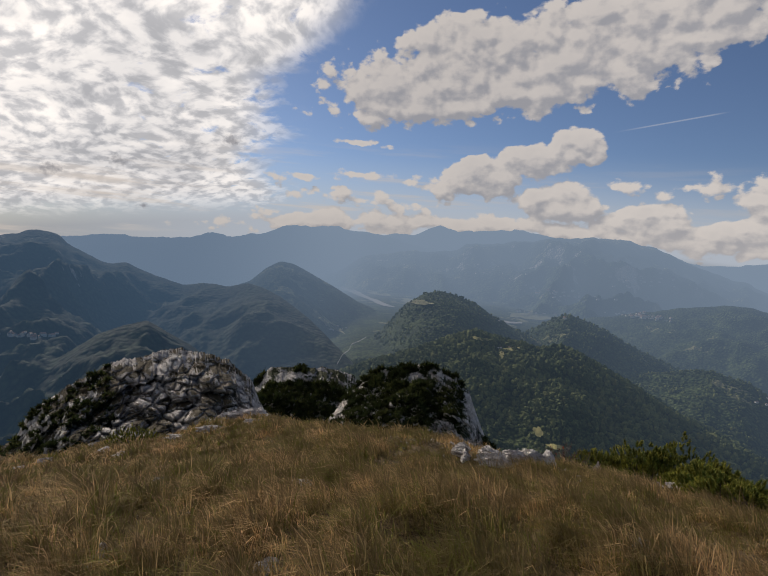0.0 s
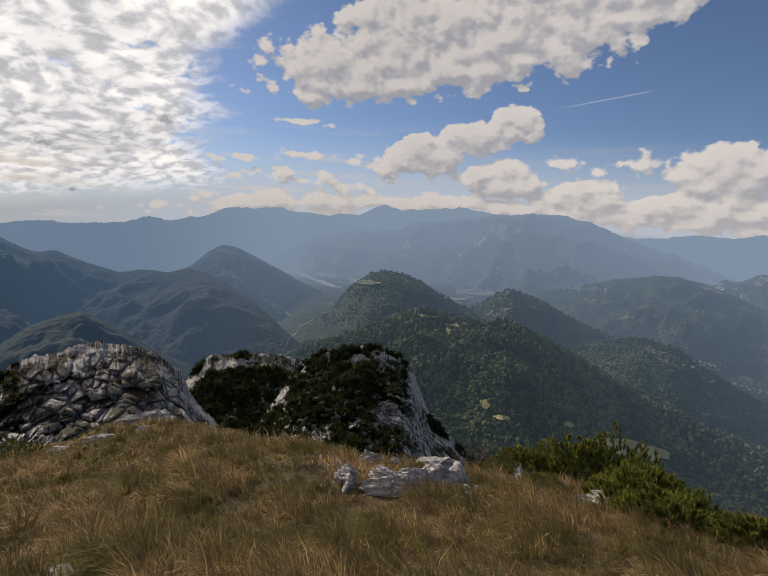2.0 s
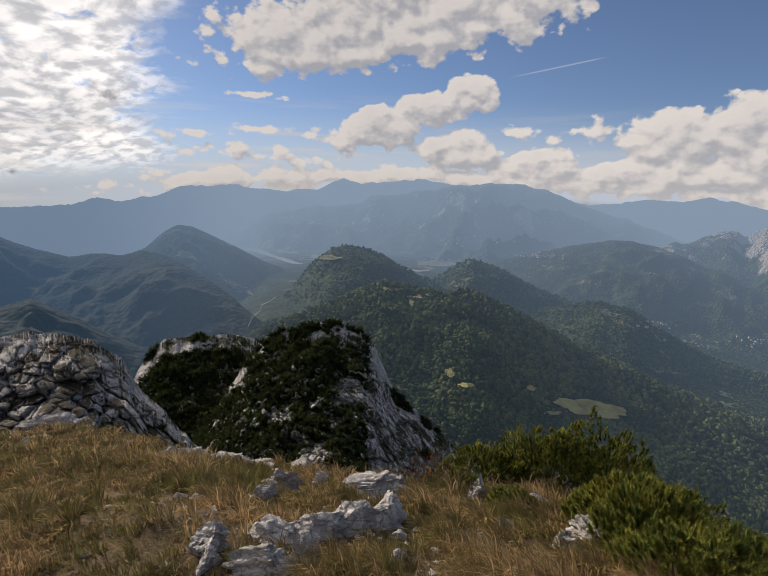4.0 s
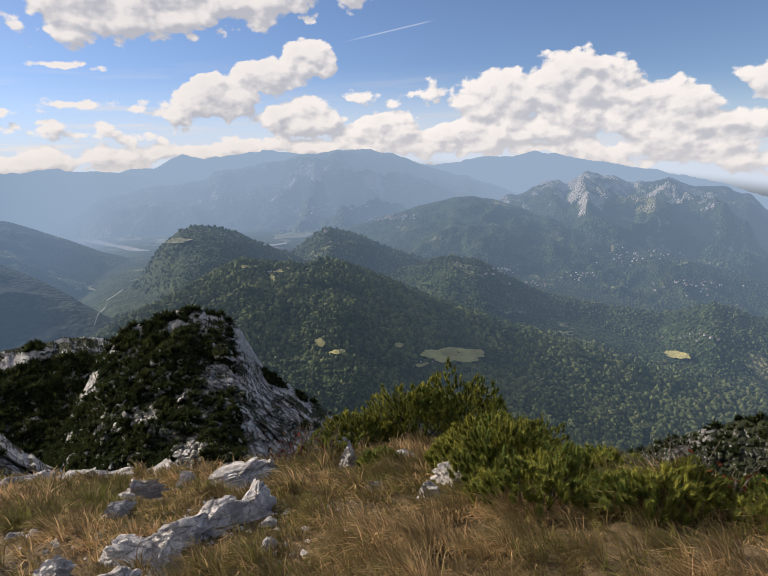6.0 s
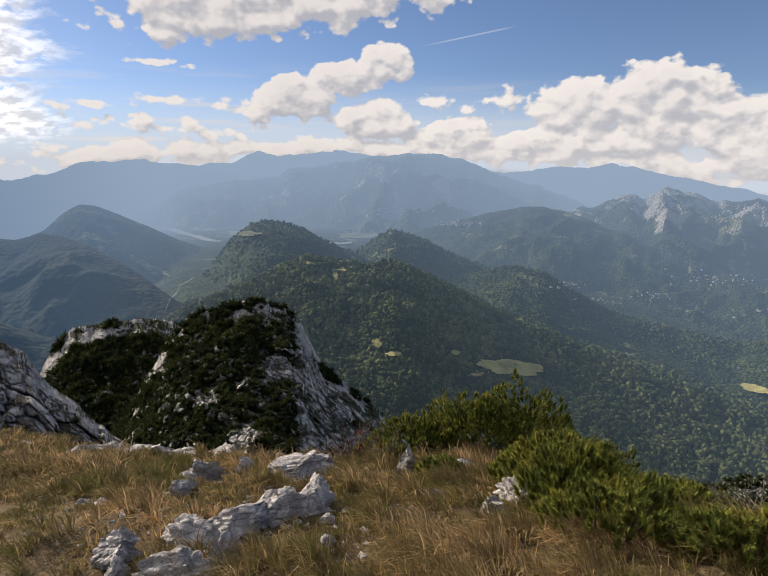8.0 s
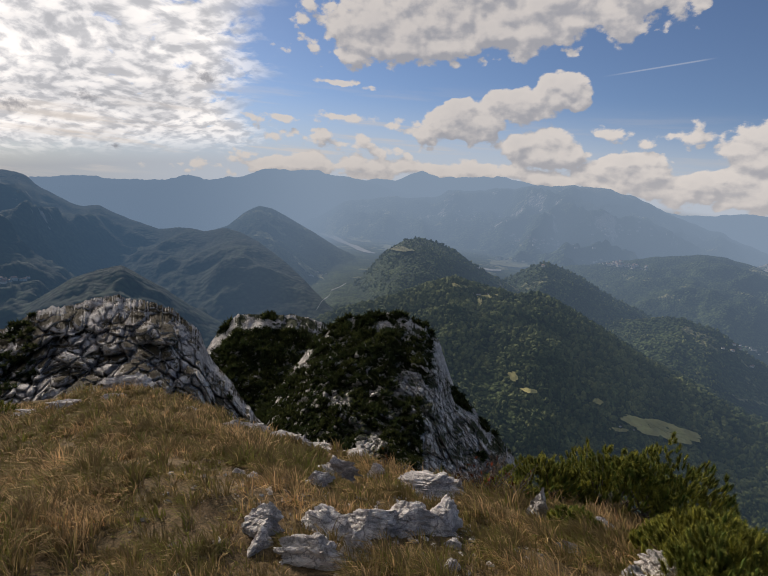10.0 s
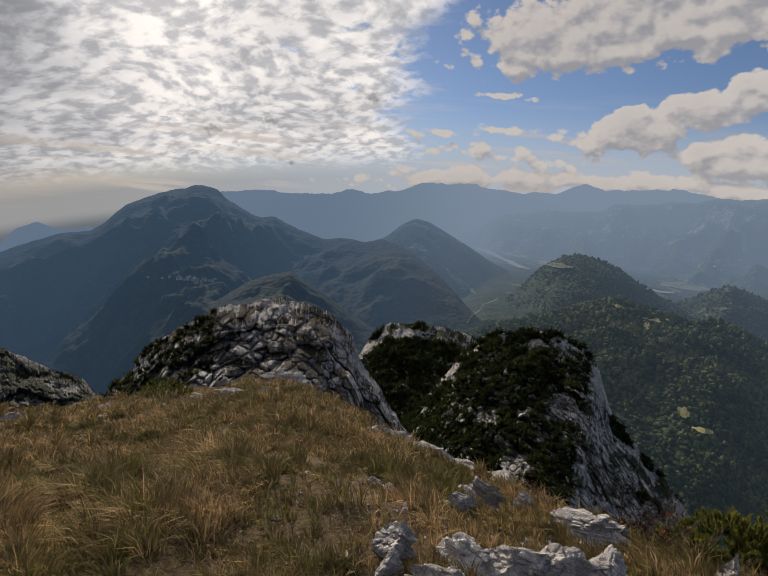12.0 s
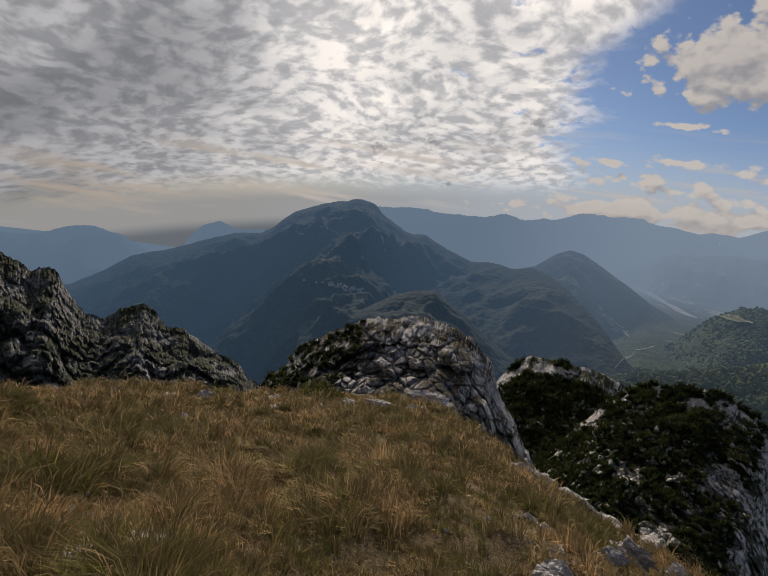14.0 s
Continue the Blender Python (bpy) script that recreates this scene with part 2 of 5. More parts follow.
def forest_material(name, size, rock=0.0, meadow_share=0.0, dark=(0.020, 0.036, 0.016), light=(0.085, 0.112, 0.040), relief=0.9):
    """Woods from afar: crowns of about size metres, with rock on the steep parts and clearings."""
    m, g = material(name)
    at = g.node("ShaderNodeNewGeometry")
    where = at.outputs["Position"]
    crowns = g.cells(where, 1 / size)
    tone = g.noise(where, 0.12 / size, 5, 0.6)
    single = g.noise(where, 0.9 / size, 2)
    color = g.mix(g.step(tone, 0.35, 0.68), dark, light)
    # shade between the crowns painted in: colour darkens away from each crown's middle
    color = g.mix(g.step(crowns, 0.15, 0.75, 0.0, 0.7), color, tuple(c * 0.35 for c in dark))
    color = g.mix(g.step(single, 0.45, 0.75, 0.0, 0.5), color, tuple(c * 1.2 for c in light))
    if meadow_share:
        open_land = g.math("MULTIPLY", g.step(g.noise(where, 0.035 / size, 5, 0.65), 0.62 - meadow_share, 0.645 - meadow_share), g.step(g.noise(where, 0.12 / size, 3), 0.46, 0.52))
        color = g.mix(open_land, color, g.mix(g.noise(where, 0.05 / size, 2), (0.15, 0.16, 0.06), (0.26, 0.24, 0.14)))
    if rock:
        steep = g.node("ShaderNodeSeparateXYZ")
        g.put(steep.inputs[0], at.outputs["Normal"])
        streaks = g.noise(g.vec("MULTIPLY", where, (1, 1, 0.45)), 0.10 / size, 8, 0.72)
        high = g.node("ShaderNodeSeparateXYZ")
        g.put(high.inputs[0], where)
        line = g.step(high.outputs[2], -230.0, -10.0, -0.02, 0.16)
        bare = g.step(g.math("ADD", g.math("ADD", streaks, line), g.math("MULTIPLY", steep.outputs[2], -0.16)), 0.58 - rock, 0.64 - rock)
        stone = g.mix(g.noise(where, 0.5 / size, 4, 0.7), (0.22, 0.20, 0.185), (0.58, 0.54, 0.49))
        color = g.mix(bare, color, stone)
    normal = g.bump(g.math("MULTIPLY", crowns, -1.0), relief, size * 0.8)
    g.finish(painted_haze(g, g.shader(color, 0.95, normal, 0.1)))
    return m


def stone_material(name, pale, scale, moss=0.0, crack=1.0, growth=((0.012, 0.019, 0.008), (0.05, 0.055, 0.02))):
    """Weathered limestone: pale faces, grey lichen, dark joints, moss or dwarf scrub in the hollows."""
    m, g = material(name)
    at = g.node("ShaderNodeNewGeometry")
    where = at.outputs["Position"]
    warp = g.vec("ADD", where, g.vec("SCALE", g.noise(where, 2.2 / scale, 5, 0.65, color=True), scale=0.75 * scale))
    tilted = g.mapping(warp, (1.0, 1.0, 2.2), (0.5, 0.35, 0.2))
    joints = g.cells(tilted, 1.1 / scale, "DISTANCE_TO_EDGE")
    small = g.cells(tilted, 3.4 / scale, "DISTANCE_TO_EDGE")
    grain = g.noise(where, 9 / scale, 8, 0.7)
    blotch = g.noise(where, 1.6 / scale, 5, 0.6)
    color = g.mix(g.step(blotch, 0.35, 0.68), tuple(c * 0.52 for c in pale), pale)
    color = g.mix(g.step(grain, 0.42, 0.7, 0.0, 0.45), color, tuple(c * 0.50 for c in pale))
    color = g.mix(g.step(g.noise(where, 5 / scale, 4, 0.7), 0.62, 0.72, 0.0, 0.35), color, (0.30, 0.25, 0.17))
    dark = g.math("MULTIPLY", g.step(joints, 0.055, 0.0), g.step(blotch, 0.3, 0.55))
    dark = g.math("MAXIMUM", dark, g.math("MULTIPLY", g.step(small, 0.05, 0.0), g.step(blotch, 0.7, 0.4, 0.25, 0.8)))
    color = g.mix(g.math("MULTIPLY", dark, 0.85 * crack), color, (0.030, 0.028, 0.026))
    if moss:
        up = g.node("ShaderNodeSeparateXYZ")
        g.put(up.inputs[0], at.outputs["Normal"])
        grown = g.step(g.math("ADD", g.noise(where, 0.55 / scale, 6, 0.6), g.math("MULTIPLY", up.outputs[2], 0.26)), 0.70 - moss, 0.76 - moss)
        green = g.mix(g.noise(where, 4 / scale, 4), *growth)
        color = g.mix(grown, color, green)
    height = g.math("ADD", g.math("MULTIPLY", g.step(joints, 0.0, 0.12), 0.8 * crack), g.math("MULTIPLY_ADD", g.step(small, 0.0, 0.1), 0.3 * crack, g.math("MULTIPLY", grain, 0.9)))
    g.finish(g.shader(color, 0.9, g.bump(height, 0.9, 0.10 * scale), 0.2))
    return m


def soil_material():
    m, g = material("mountain_turf")
    where = g.node("ShaderNodeNewGeometry").outputs["Position"]
    tone = g.noise(where, 3.1, 6, 0.7)
    fine = g.noise(where, 28, 6, 0.7)
    color = g.mix(g.step(tone, 0.35, 0.65), (0.125, 0.082, 0.042), (0.075, 0.060, 0.028))
    color = g.mix(g.step(fine, 0.4, 0.62, 0.0, 0.85), color, (0.24, 0.165, 0.09))
    color = g.mix(g.step(g.noise(where, 70, 3, 0.7), 0.5, 0.62, 0.0, 0.7), color, (0.030, 0.024, 0.014))
    grit = g.step(g.cells(where, 34), 0.16, 0.10)
    color = g.mix(g.math("MULTIPLY", grit, g.step(g.noise(where, 1.7, 3), 0.5, 0.6)), color, (0.36, 0.34, 0.31))
    far = g.step(g.vec("LENGTH", where), 25.0, 45.0)
    color = g.mix(far, color, g.mix(g.noise(where, 0.02, 5), (0.014, 0.024, 0.012), (0.045, 0.060, 0.024)))
    g.finish(painted_haze(g, g.shader(color, 0.95, g.bump(fine, 0.7, 0.03), 0.1)))
    return m


def blade_material(name, straw, green, scale=0.55, bias=0.0, tufts=3.2):
    """Blades: each its own mixture of dry and green, in patches."""
    m, g = material(name)
    at = g.node("ShaderNodeNewGeometry")
    own = at.outputs["Random Per Island"]
    patch = g.noise(at.outputs["Position"], scale, 3, 0.5)
    dry = g.step(g.math("ADD", g.math("MULTIPLY", own, 0.42), g.math("MULTIPLY_ADD", patch, 1.3, -0.38 + bias)), 0.30, 0.66)
    color = g.mix(dry, green, straw)
    # random dark blades: varied tone, deepened to stand in for self-shadow
    color = g.mix(g.step(g.math("FRACT", g.math("MULTIPLY", own, 17.3)), 0.40, 0.75, 0.0, 0.85), color, tuple(c * 0.24 for c in straw))
    tuft = g.noise(at.outputs["Position"], tufts, 2, 0.5)
    color = g.mix(g.step(tuft, 0.60, 0.38, 0.0, 0.72), color, g.mix(0.45, tuple(c * 0.3 for c in green), tuple(c * 0.35 for c in straw)))
    soft = g.node("ShaderNodeBsdfTranslucent")
    g.put(soft.inputs[0], color)
    n = g.node("ShaderNodeMixShader")
    n.inputs[0].default_value = 0.38
    g.put(n.inputs[1], g.shader(color, 0.75, None, 0.08))
    g.put(n.inputs[2], soft.outputs[0])
    g.finish(n.outputs[0])
    return m


def plain_material(name, color, rough=0.85, grain=20.0, spec=0.2):
    m, g = material(name)
    where = g.node("ShaderNodeNewGeometry").outputs["Position"]
    tone = g.noise(where, grain, 5, 0.6)
    g.finish(g.shader(g.mix(g.step(tone, 0.3, 0.7), tuple(c * 0.6 for c in color), color), rough, g.bump(tone, 0.4, 0.2 / grain), spec))
    return m


def backdrop_patch(name, color):
    m, g = material(name)
    where = g.node("ShaderNodeNewGeometry").outputs["Position"]
    tone = g.noise(where, 0.03, 6, 0.65)
    g.finish(painted_haze(g, g.shader(g.mix(g.step(tone, 0.3, 0.7), tuple(c * 0.6 for c in color), color), 0.95)))
    return m


LIMESTONE = stone_material("limestone", (0.86, 0.785, 0.72), 0.20, crack=0.65)
CRAG = stone_material("crag_limestone", (0.72, 0.67, 0.625), 1.1, moss=0.035, crack=0.7, growth=((0.020, 0.018, 0.010), (0.085, 0.062, 0.030)))
CRAG_GREEN = stone_material("overgrown_crag_limestone", (0.76, 0.71, 0.665), 1.4, moss=0.02, crack=0.8)
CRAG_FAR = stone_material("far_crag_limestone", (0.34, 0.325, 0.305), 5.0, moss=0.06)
TURF = soil_material()
GRASS = blade_material("alpine_grass", (0.88, 0.58, 0.285), (0.205, 0.205, 0.042), 0.9, -0.03, 4.6)
NEEDLES = blade_material("pine_needles", (0.48, 0.45, 0.085), (0.115, 0.170, 0.040), 2.2, 0.0, 7.0)
SCRUB = blade_material("dwarf_scrub", (0.085, 0.095, 0.030), (0.026, 0.040, 0.015), 0.25, -0.1, 0.6)
BARK = plain_material("grey_bark", (0.17, 0.14, 0.115), 0.9, 40)
RED_LEAF = blade_material("red_leaves", (0.20, 0.045, 0.020), (0.13, 0.075, 0.025), 2.0, 0.1)

# ---- mesh helpers ----


def lattice(ix, iy, iz):
    """A steady random number, 0 to 1, for each lattice point."""
    h = (ix * 374761393 + iy * 668265263 + iz * 2147483647 * 31 + 1013) & 0x7FFFFFFF
    h = ((h ^ (h >> 13)) * 1274126177) & 0x7FFFFFFF
    return ((h ^ (h >> 16)) & 0xFFFF) / 65535.0


def value_noise(p):
    """Smooth noise, 0 to 1, of an array of places."""
    i = np.floor(p).astype(np.int64)
    f = p - i
    f = f * f * (3 - 2 * f)
    total = 0
    for dx in (0, 1):
        for dy in (0, 1):
            for dz in (0, 1):
                w = (f[:, 0] if dx else 1 - f[:, 0]) * (f[:, 1] if dy else 1 - f[:, 1]) * (f[:, 2] if dz else 1 - f[:, 2])
                total = total + w * lattice(i[:, 0] + dx, i[:, 1] + dy, i[:, 2] + dz)
    return total


def fractal(p, octaves=5, gain=0.5, ridged=False):
    total, amp, norm = 0, 1.0, 0.0
    for n in range(octaves):
        v = value_noise(p * 2.03**n + 17.7 * n)
        if ridged:
            v = 1 - np.abs(2 * v - 1)
        total, norm, amp = total + amp * v, norm + amp, amp * gain
    return total / norm


def blocks(p):
    """Cracked blocks: a height for the block at each place, and the nearness of its cracks, 0 to 1."""
    i = np.floor(p).astype(np.int64)
    best = np.full(len(p), 9.0)
    second = best.copy()
    own = np.zeros(len(p))
    for dx in (-1, 0, 1):
        for dy in (-1, 0, 1):
            for dz in (-1, 0, 1):
                c = i + (dx, dy, dz)
                at = c + np.stack([lattice(c[:, 0], c[:, 1], c[:, 2]), lattice(c[:, 0] + 91, c[:, 1], c[:, 2]), lattice(c[:, 0], c[:, 1] + 57, c[:, 2])], -1)
                d = np.linalg.norm(p - at, axis=1)
                closer = d < best
                second = np.where(closer, best, np.minimum(second, d))
                own = np.where(closer, lattice(c[:, 0], c[:, 1], c[:, 2] + 33), own)
                best = np.where(closer, d, best)
    return own, np.clip(1 - (second - best) / 0.22, 0, 1)


def mesh_from(name, verts, faces, mat, smooth=True):
    """A mesh from arrays of places and of triangles or quads."""
    me = bpy.data.meshes.new(name)
    faces = np.asarray(faces, np.int32)
    k = faces.shape[1]
    me.vertices.add(len(verts))
    me.vertices.foreach_set("co", np.asarray(verts, np.float32).ravel())
    me.loops.add(faces.size)
    me.loops.foreach_set("vertex_index", faces.ravel())
    me.polygons.add(len(faces))
    me.polygons.foreach_set("loop_start", np.arange(0, faces.size, k, dtype=np.int32))
    me.polygons.foreach_set("use_smooth", np.full(len(faces), smooth))
    me.update(calc_edges=True)
    me.materials.append(mat)
    return me


def grid_faces(rows, cols, wrap=False):
    a = np.arange(rows * cols).reshape(rows, cols)
    if wrap:
        a = np.concatenate([a, a[:, :1]], 1)
    return np.stack([a[:-1, :-1], a[:-1, 1:], a[1:, 1:], a[1:, :-1]], -1).reshape(-1, 4)


def thing(name, label, category, group="", kind="", at=(0, 0, 0)):
    ob = new(name)
    ob.location = at
    return tagged(ob, label, category, group, kind)


def part(name, me, parent, label=""):
    ob = new(name, me)
    ob.parent = parent
    return tagged(ob, label) if label else ob


def way_to(az, el):
    a, e = np.radians(az), np.radians(el)
    return np.stack([-np.sin(a) * np.cos(e), np.cos(a) * np.cos(e), np.sin(e)], -1)


EYE = np.array([0.0, 0.0, 1.5])

# ---- the summit's ground ----


def edge(x, y):
    """How far a place lies beyond the rim of the meadow (negative: on it)."""
    front = (x - 0.9) * 0.777 + (y - 6.6) * 0.629
    bushes = (x - 0.9) * -0.366 + (y - 6.4) * 0.931
    e = np.maximum(np.minimum(front, bushes), x - 10)
    return np.maximum(e, -(x + 9.3 + (y - 4) * 0.25) * 0.97)


def meadow(x, y):
    z = np.where(y > 0, -0.27 * y, -0.06 * y)
    z = z - 0.14 * np.maximum(0, -x - 2) - 0.12 * np.maximum(0, x - 1) - 0.18 * np.maximum(0, x - 3.5) - 0.32 * np.maximum(0, x - 4.6)
    t = np.clip(((x + 1.5) * -5.5 + (y - 4.5) * 10.5) / (5.5**2 + 10.5**2), 0, 1)
    d = np.hypot(x + 1.5 + 5.5 * t, y - 4.5 - 10.5 * t)
    z = z - 0.20 * np.clip((np.hypot(x, y) - 4) / 3, 0, 1) - 0.03 * np.maximum(0, y - 5) * np.clip((x + 4.5) / 2.5, 0, 1)
    return z + (0.35 + 0.5 * t) * np.exp(-((d / 1.7) ** 2))


def ground_height(x, y):
    x, y = np.asarray(x, float), np.asarray(y, float)
    e = edge(x, y)
    p = np.stack([x, y, 0 * x], -1).reshape(-1, 3)
    lumps = (fractal(p * 0.9, 4).reshape(x.shape) - 0.5) * 0.16 + (fractal(p * 2.6, 3).reshape(x.shape) - 0.5) * 0.13
    base = np.maximum(meadow(x, y), -12)
    over = np.maximum(e, 0)
    fall = 0.9 * over * over / (over + 0.8)
    behind = np.maximum(0, -y - 8)
    fall = fall + 0.5 * behind * behind / (behind + 6)
    return np.maximum(base + lumps - fall, -640.0)


def make_ground():
    az = np.linspace(0, 2 * np.pi, 420, endpoint=False)
    r = np.concatenate([np.linspace(0.15, 14, 100), np.geomspace(14.3, 4900, 90)])
    R, A = np.meshgrid(r, az, indexing="ij")
    x, y = -1.0 - R * np.sin(A), 1.0 + R * np.cos(A)
    v = np.stack([x, y, ground_height(x, y)], -1).reshape(-1, 3)
    ob = new("ground", mesh_from("ground", v, grid_faces(len(r), len(az), True), TURF))
    tagged(ob, "sloping mountain meadow of brown and green turf", "ground", kind="structure")


make_ground()

# ---- mountains and hills ----


SHEETS = {}


def slope_sheet(name, crest, r_crest, foot, r_foot, mat, cols=360, rows=80, rough=0.06, jag=0.12, seed=0.0, bend=1.0, grain=7.0, smooth=True, back=0.25, strata=0.0, block=3.0):
    """One mountain side with its crest line: crest and foot give (azimuth, height) in degrees as seen from the summit; spurs and gullies run down it."""
    ca, ce = np.array(sorted(crest)).T
    fa, fe = np.array(sorted(foot)).T
    az = np.linspace(ca[0], ca[-1], cols)
    top = np.interp(az, ca, ce)
    top[1:-1] = (top[:-2] + 2 * top[1:-1] + top[2:]) / 4
    low = np.interp(az, fa, fe)
    k = np.stack([az * 0.9 + seed, 0 * az, 0 * az], -1)
    teeth = (fractal(k, 7, 0.66) - 0.5) * jag * 2
    s = np.linspace(0, 1, rows)
    S, A = np.meshgrid(s, az, indexing="ij")
    el = low + (top - low) * S + teeth * S**7
    top = top + teeth
    r = r_foot * (r_crest / r_foot) ** (S**bend)
    q = np.stack([A * grain / 22 + el * grain / 60 + seed, el * grain / 30, 0 * A + seed], -1).reshape(-1, 3)
    warp = fractal(q * 0.7 + 5, 2).reshape(S.shape)
    q2 = q + np.stack([warp.ravel() * 1.6, 0 * warp.ravel(), 0 * warp.ravel()], -1)
    spurs = fractal(q2, 3, 0.42, ridged=True).reshape(S.shape) - 0.55
    r = r * (1 - (0.015 if strata else rough * 0.75) * spurs * np.minimum(1, 4 * (1 - S) + 0.25))
    front = way_to(A, el) * r[..., None] + EYE
    if strata:
        # blocks and ledges of rock, in metres
        p = front.reshape(-1, 3) / block
        dip = np.stack([p[:, 0] * 0.95 + p[:, 2] * 0.55, p[:, 1] * 0.8, p[:, 2] * 0.62 - p[:, 0] * 0.35], -1) + seed
        bend3 = (fractal(dip * 0.5, 3).reshape(-1, 1) - 0.5) * 1.6
        big = fractal(dip * 0.40 + bend3 * 0.5, 4, 0.5, ridged=True) - 0.6
        tall_1, crack_1 = blocks(dip * 1.3 + bend3 * 0.8)
        tall_2, crack_2 = blocks(dip * 3.9 + bend3 * 1.5)
        tiny = fractal(dip * 7.5, 3, 0.6, ridged=True) - 0.55
        push = strata * block * (1.1 * big + 0.55 * tall_1 - 0.32 * crack_1 + 0.30 * tall_2 - 0.24 * crack_2 + 0.12 * tiny).reshape(S.shape)
        push = push * np.minimum(1, 6 * (1 - S) + 0.15)
        r = r - push
        front = way_to(A, el) * r[..., None] + EYE
    SHEETS[name if name not in SHEETS else name + str(len(SHEETS))] = (az, low, top, r)
    # far side, falling away behind the crest
    behind = []
    for n in range(1, 5):
        d = n * back * r_crest / 4
        b = front[-1].copy()
        out = way_to(az, 0 * az)
        b[:, :2] += out[:, :2] * d
        b[:, 2] -= d * 0.75 + 0.02 * d * n
        behind.append(b)
    v = np.concatenate([front, np.array(behind)]).reshape(-1, 3)
    return mesh_from(name, v, grid_faces(rows + 4, cols), mat, smooth)


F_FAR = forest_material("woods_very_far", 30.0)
# same woods with darker greens: the mountain's shade is put into their colour
F_LEFT = forest_material("woods_with_painted_shade", 11.0, rock=-0.02, dark=(0.010, 0.018, 0.012), light=(0.036, 0.050, 0.026), relief=0.3)
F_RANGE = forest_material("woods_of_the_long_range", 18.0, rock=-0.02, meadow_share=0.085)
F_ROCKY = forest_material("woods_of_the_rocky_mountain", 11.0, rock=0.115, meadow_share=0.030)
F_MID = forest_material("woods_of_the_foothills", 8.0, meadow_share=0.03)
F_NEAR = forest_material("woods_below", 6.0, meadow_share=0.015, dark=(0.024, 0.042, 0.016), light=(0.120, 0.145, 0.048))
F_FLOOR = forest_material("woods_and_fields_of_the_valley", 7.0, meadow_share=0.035)

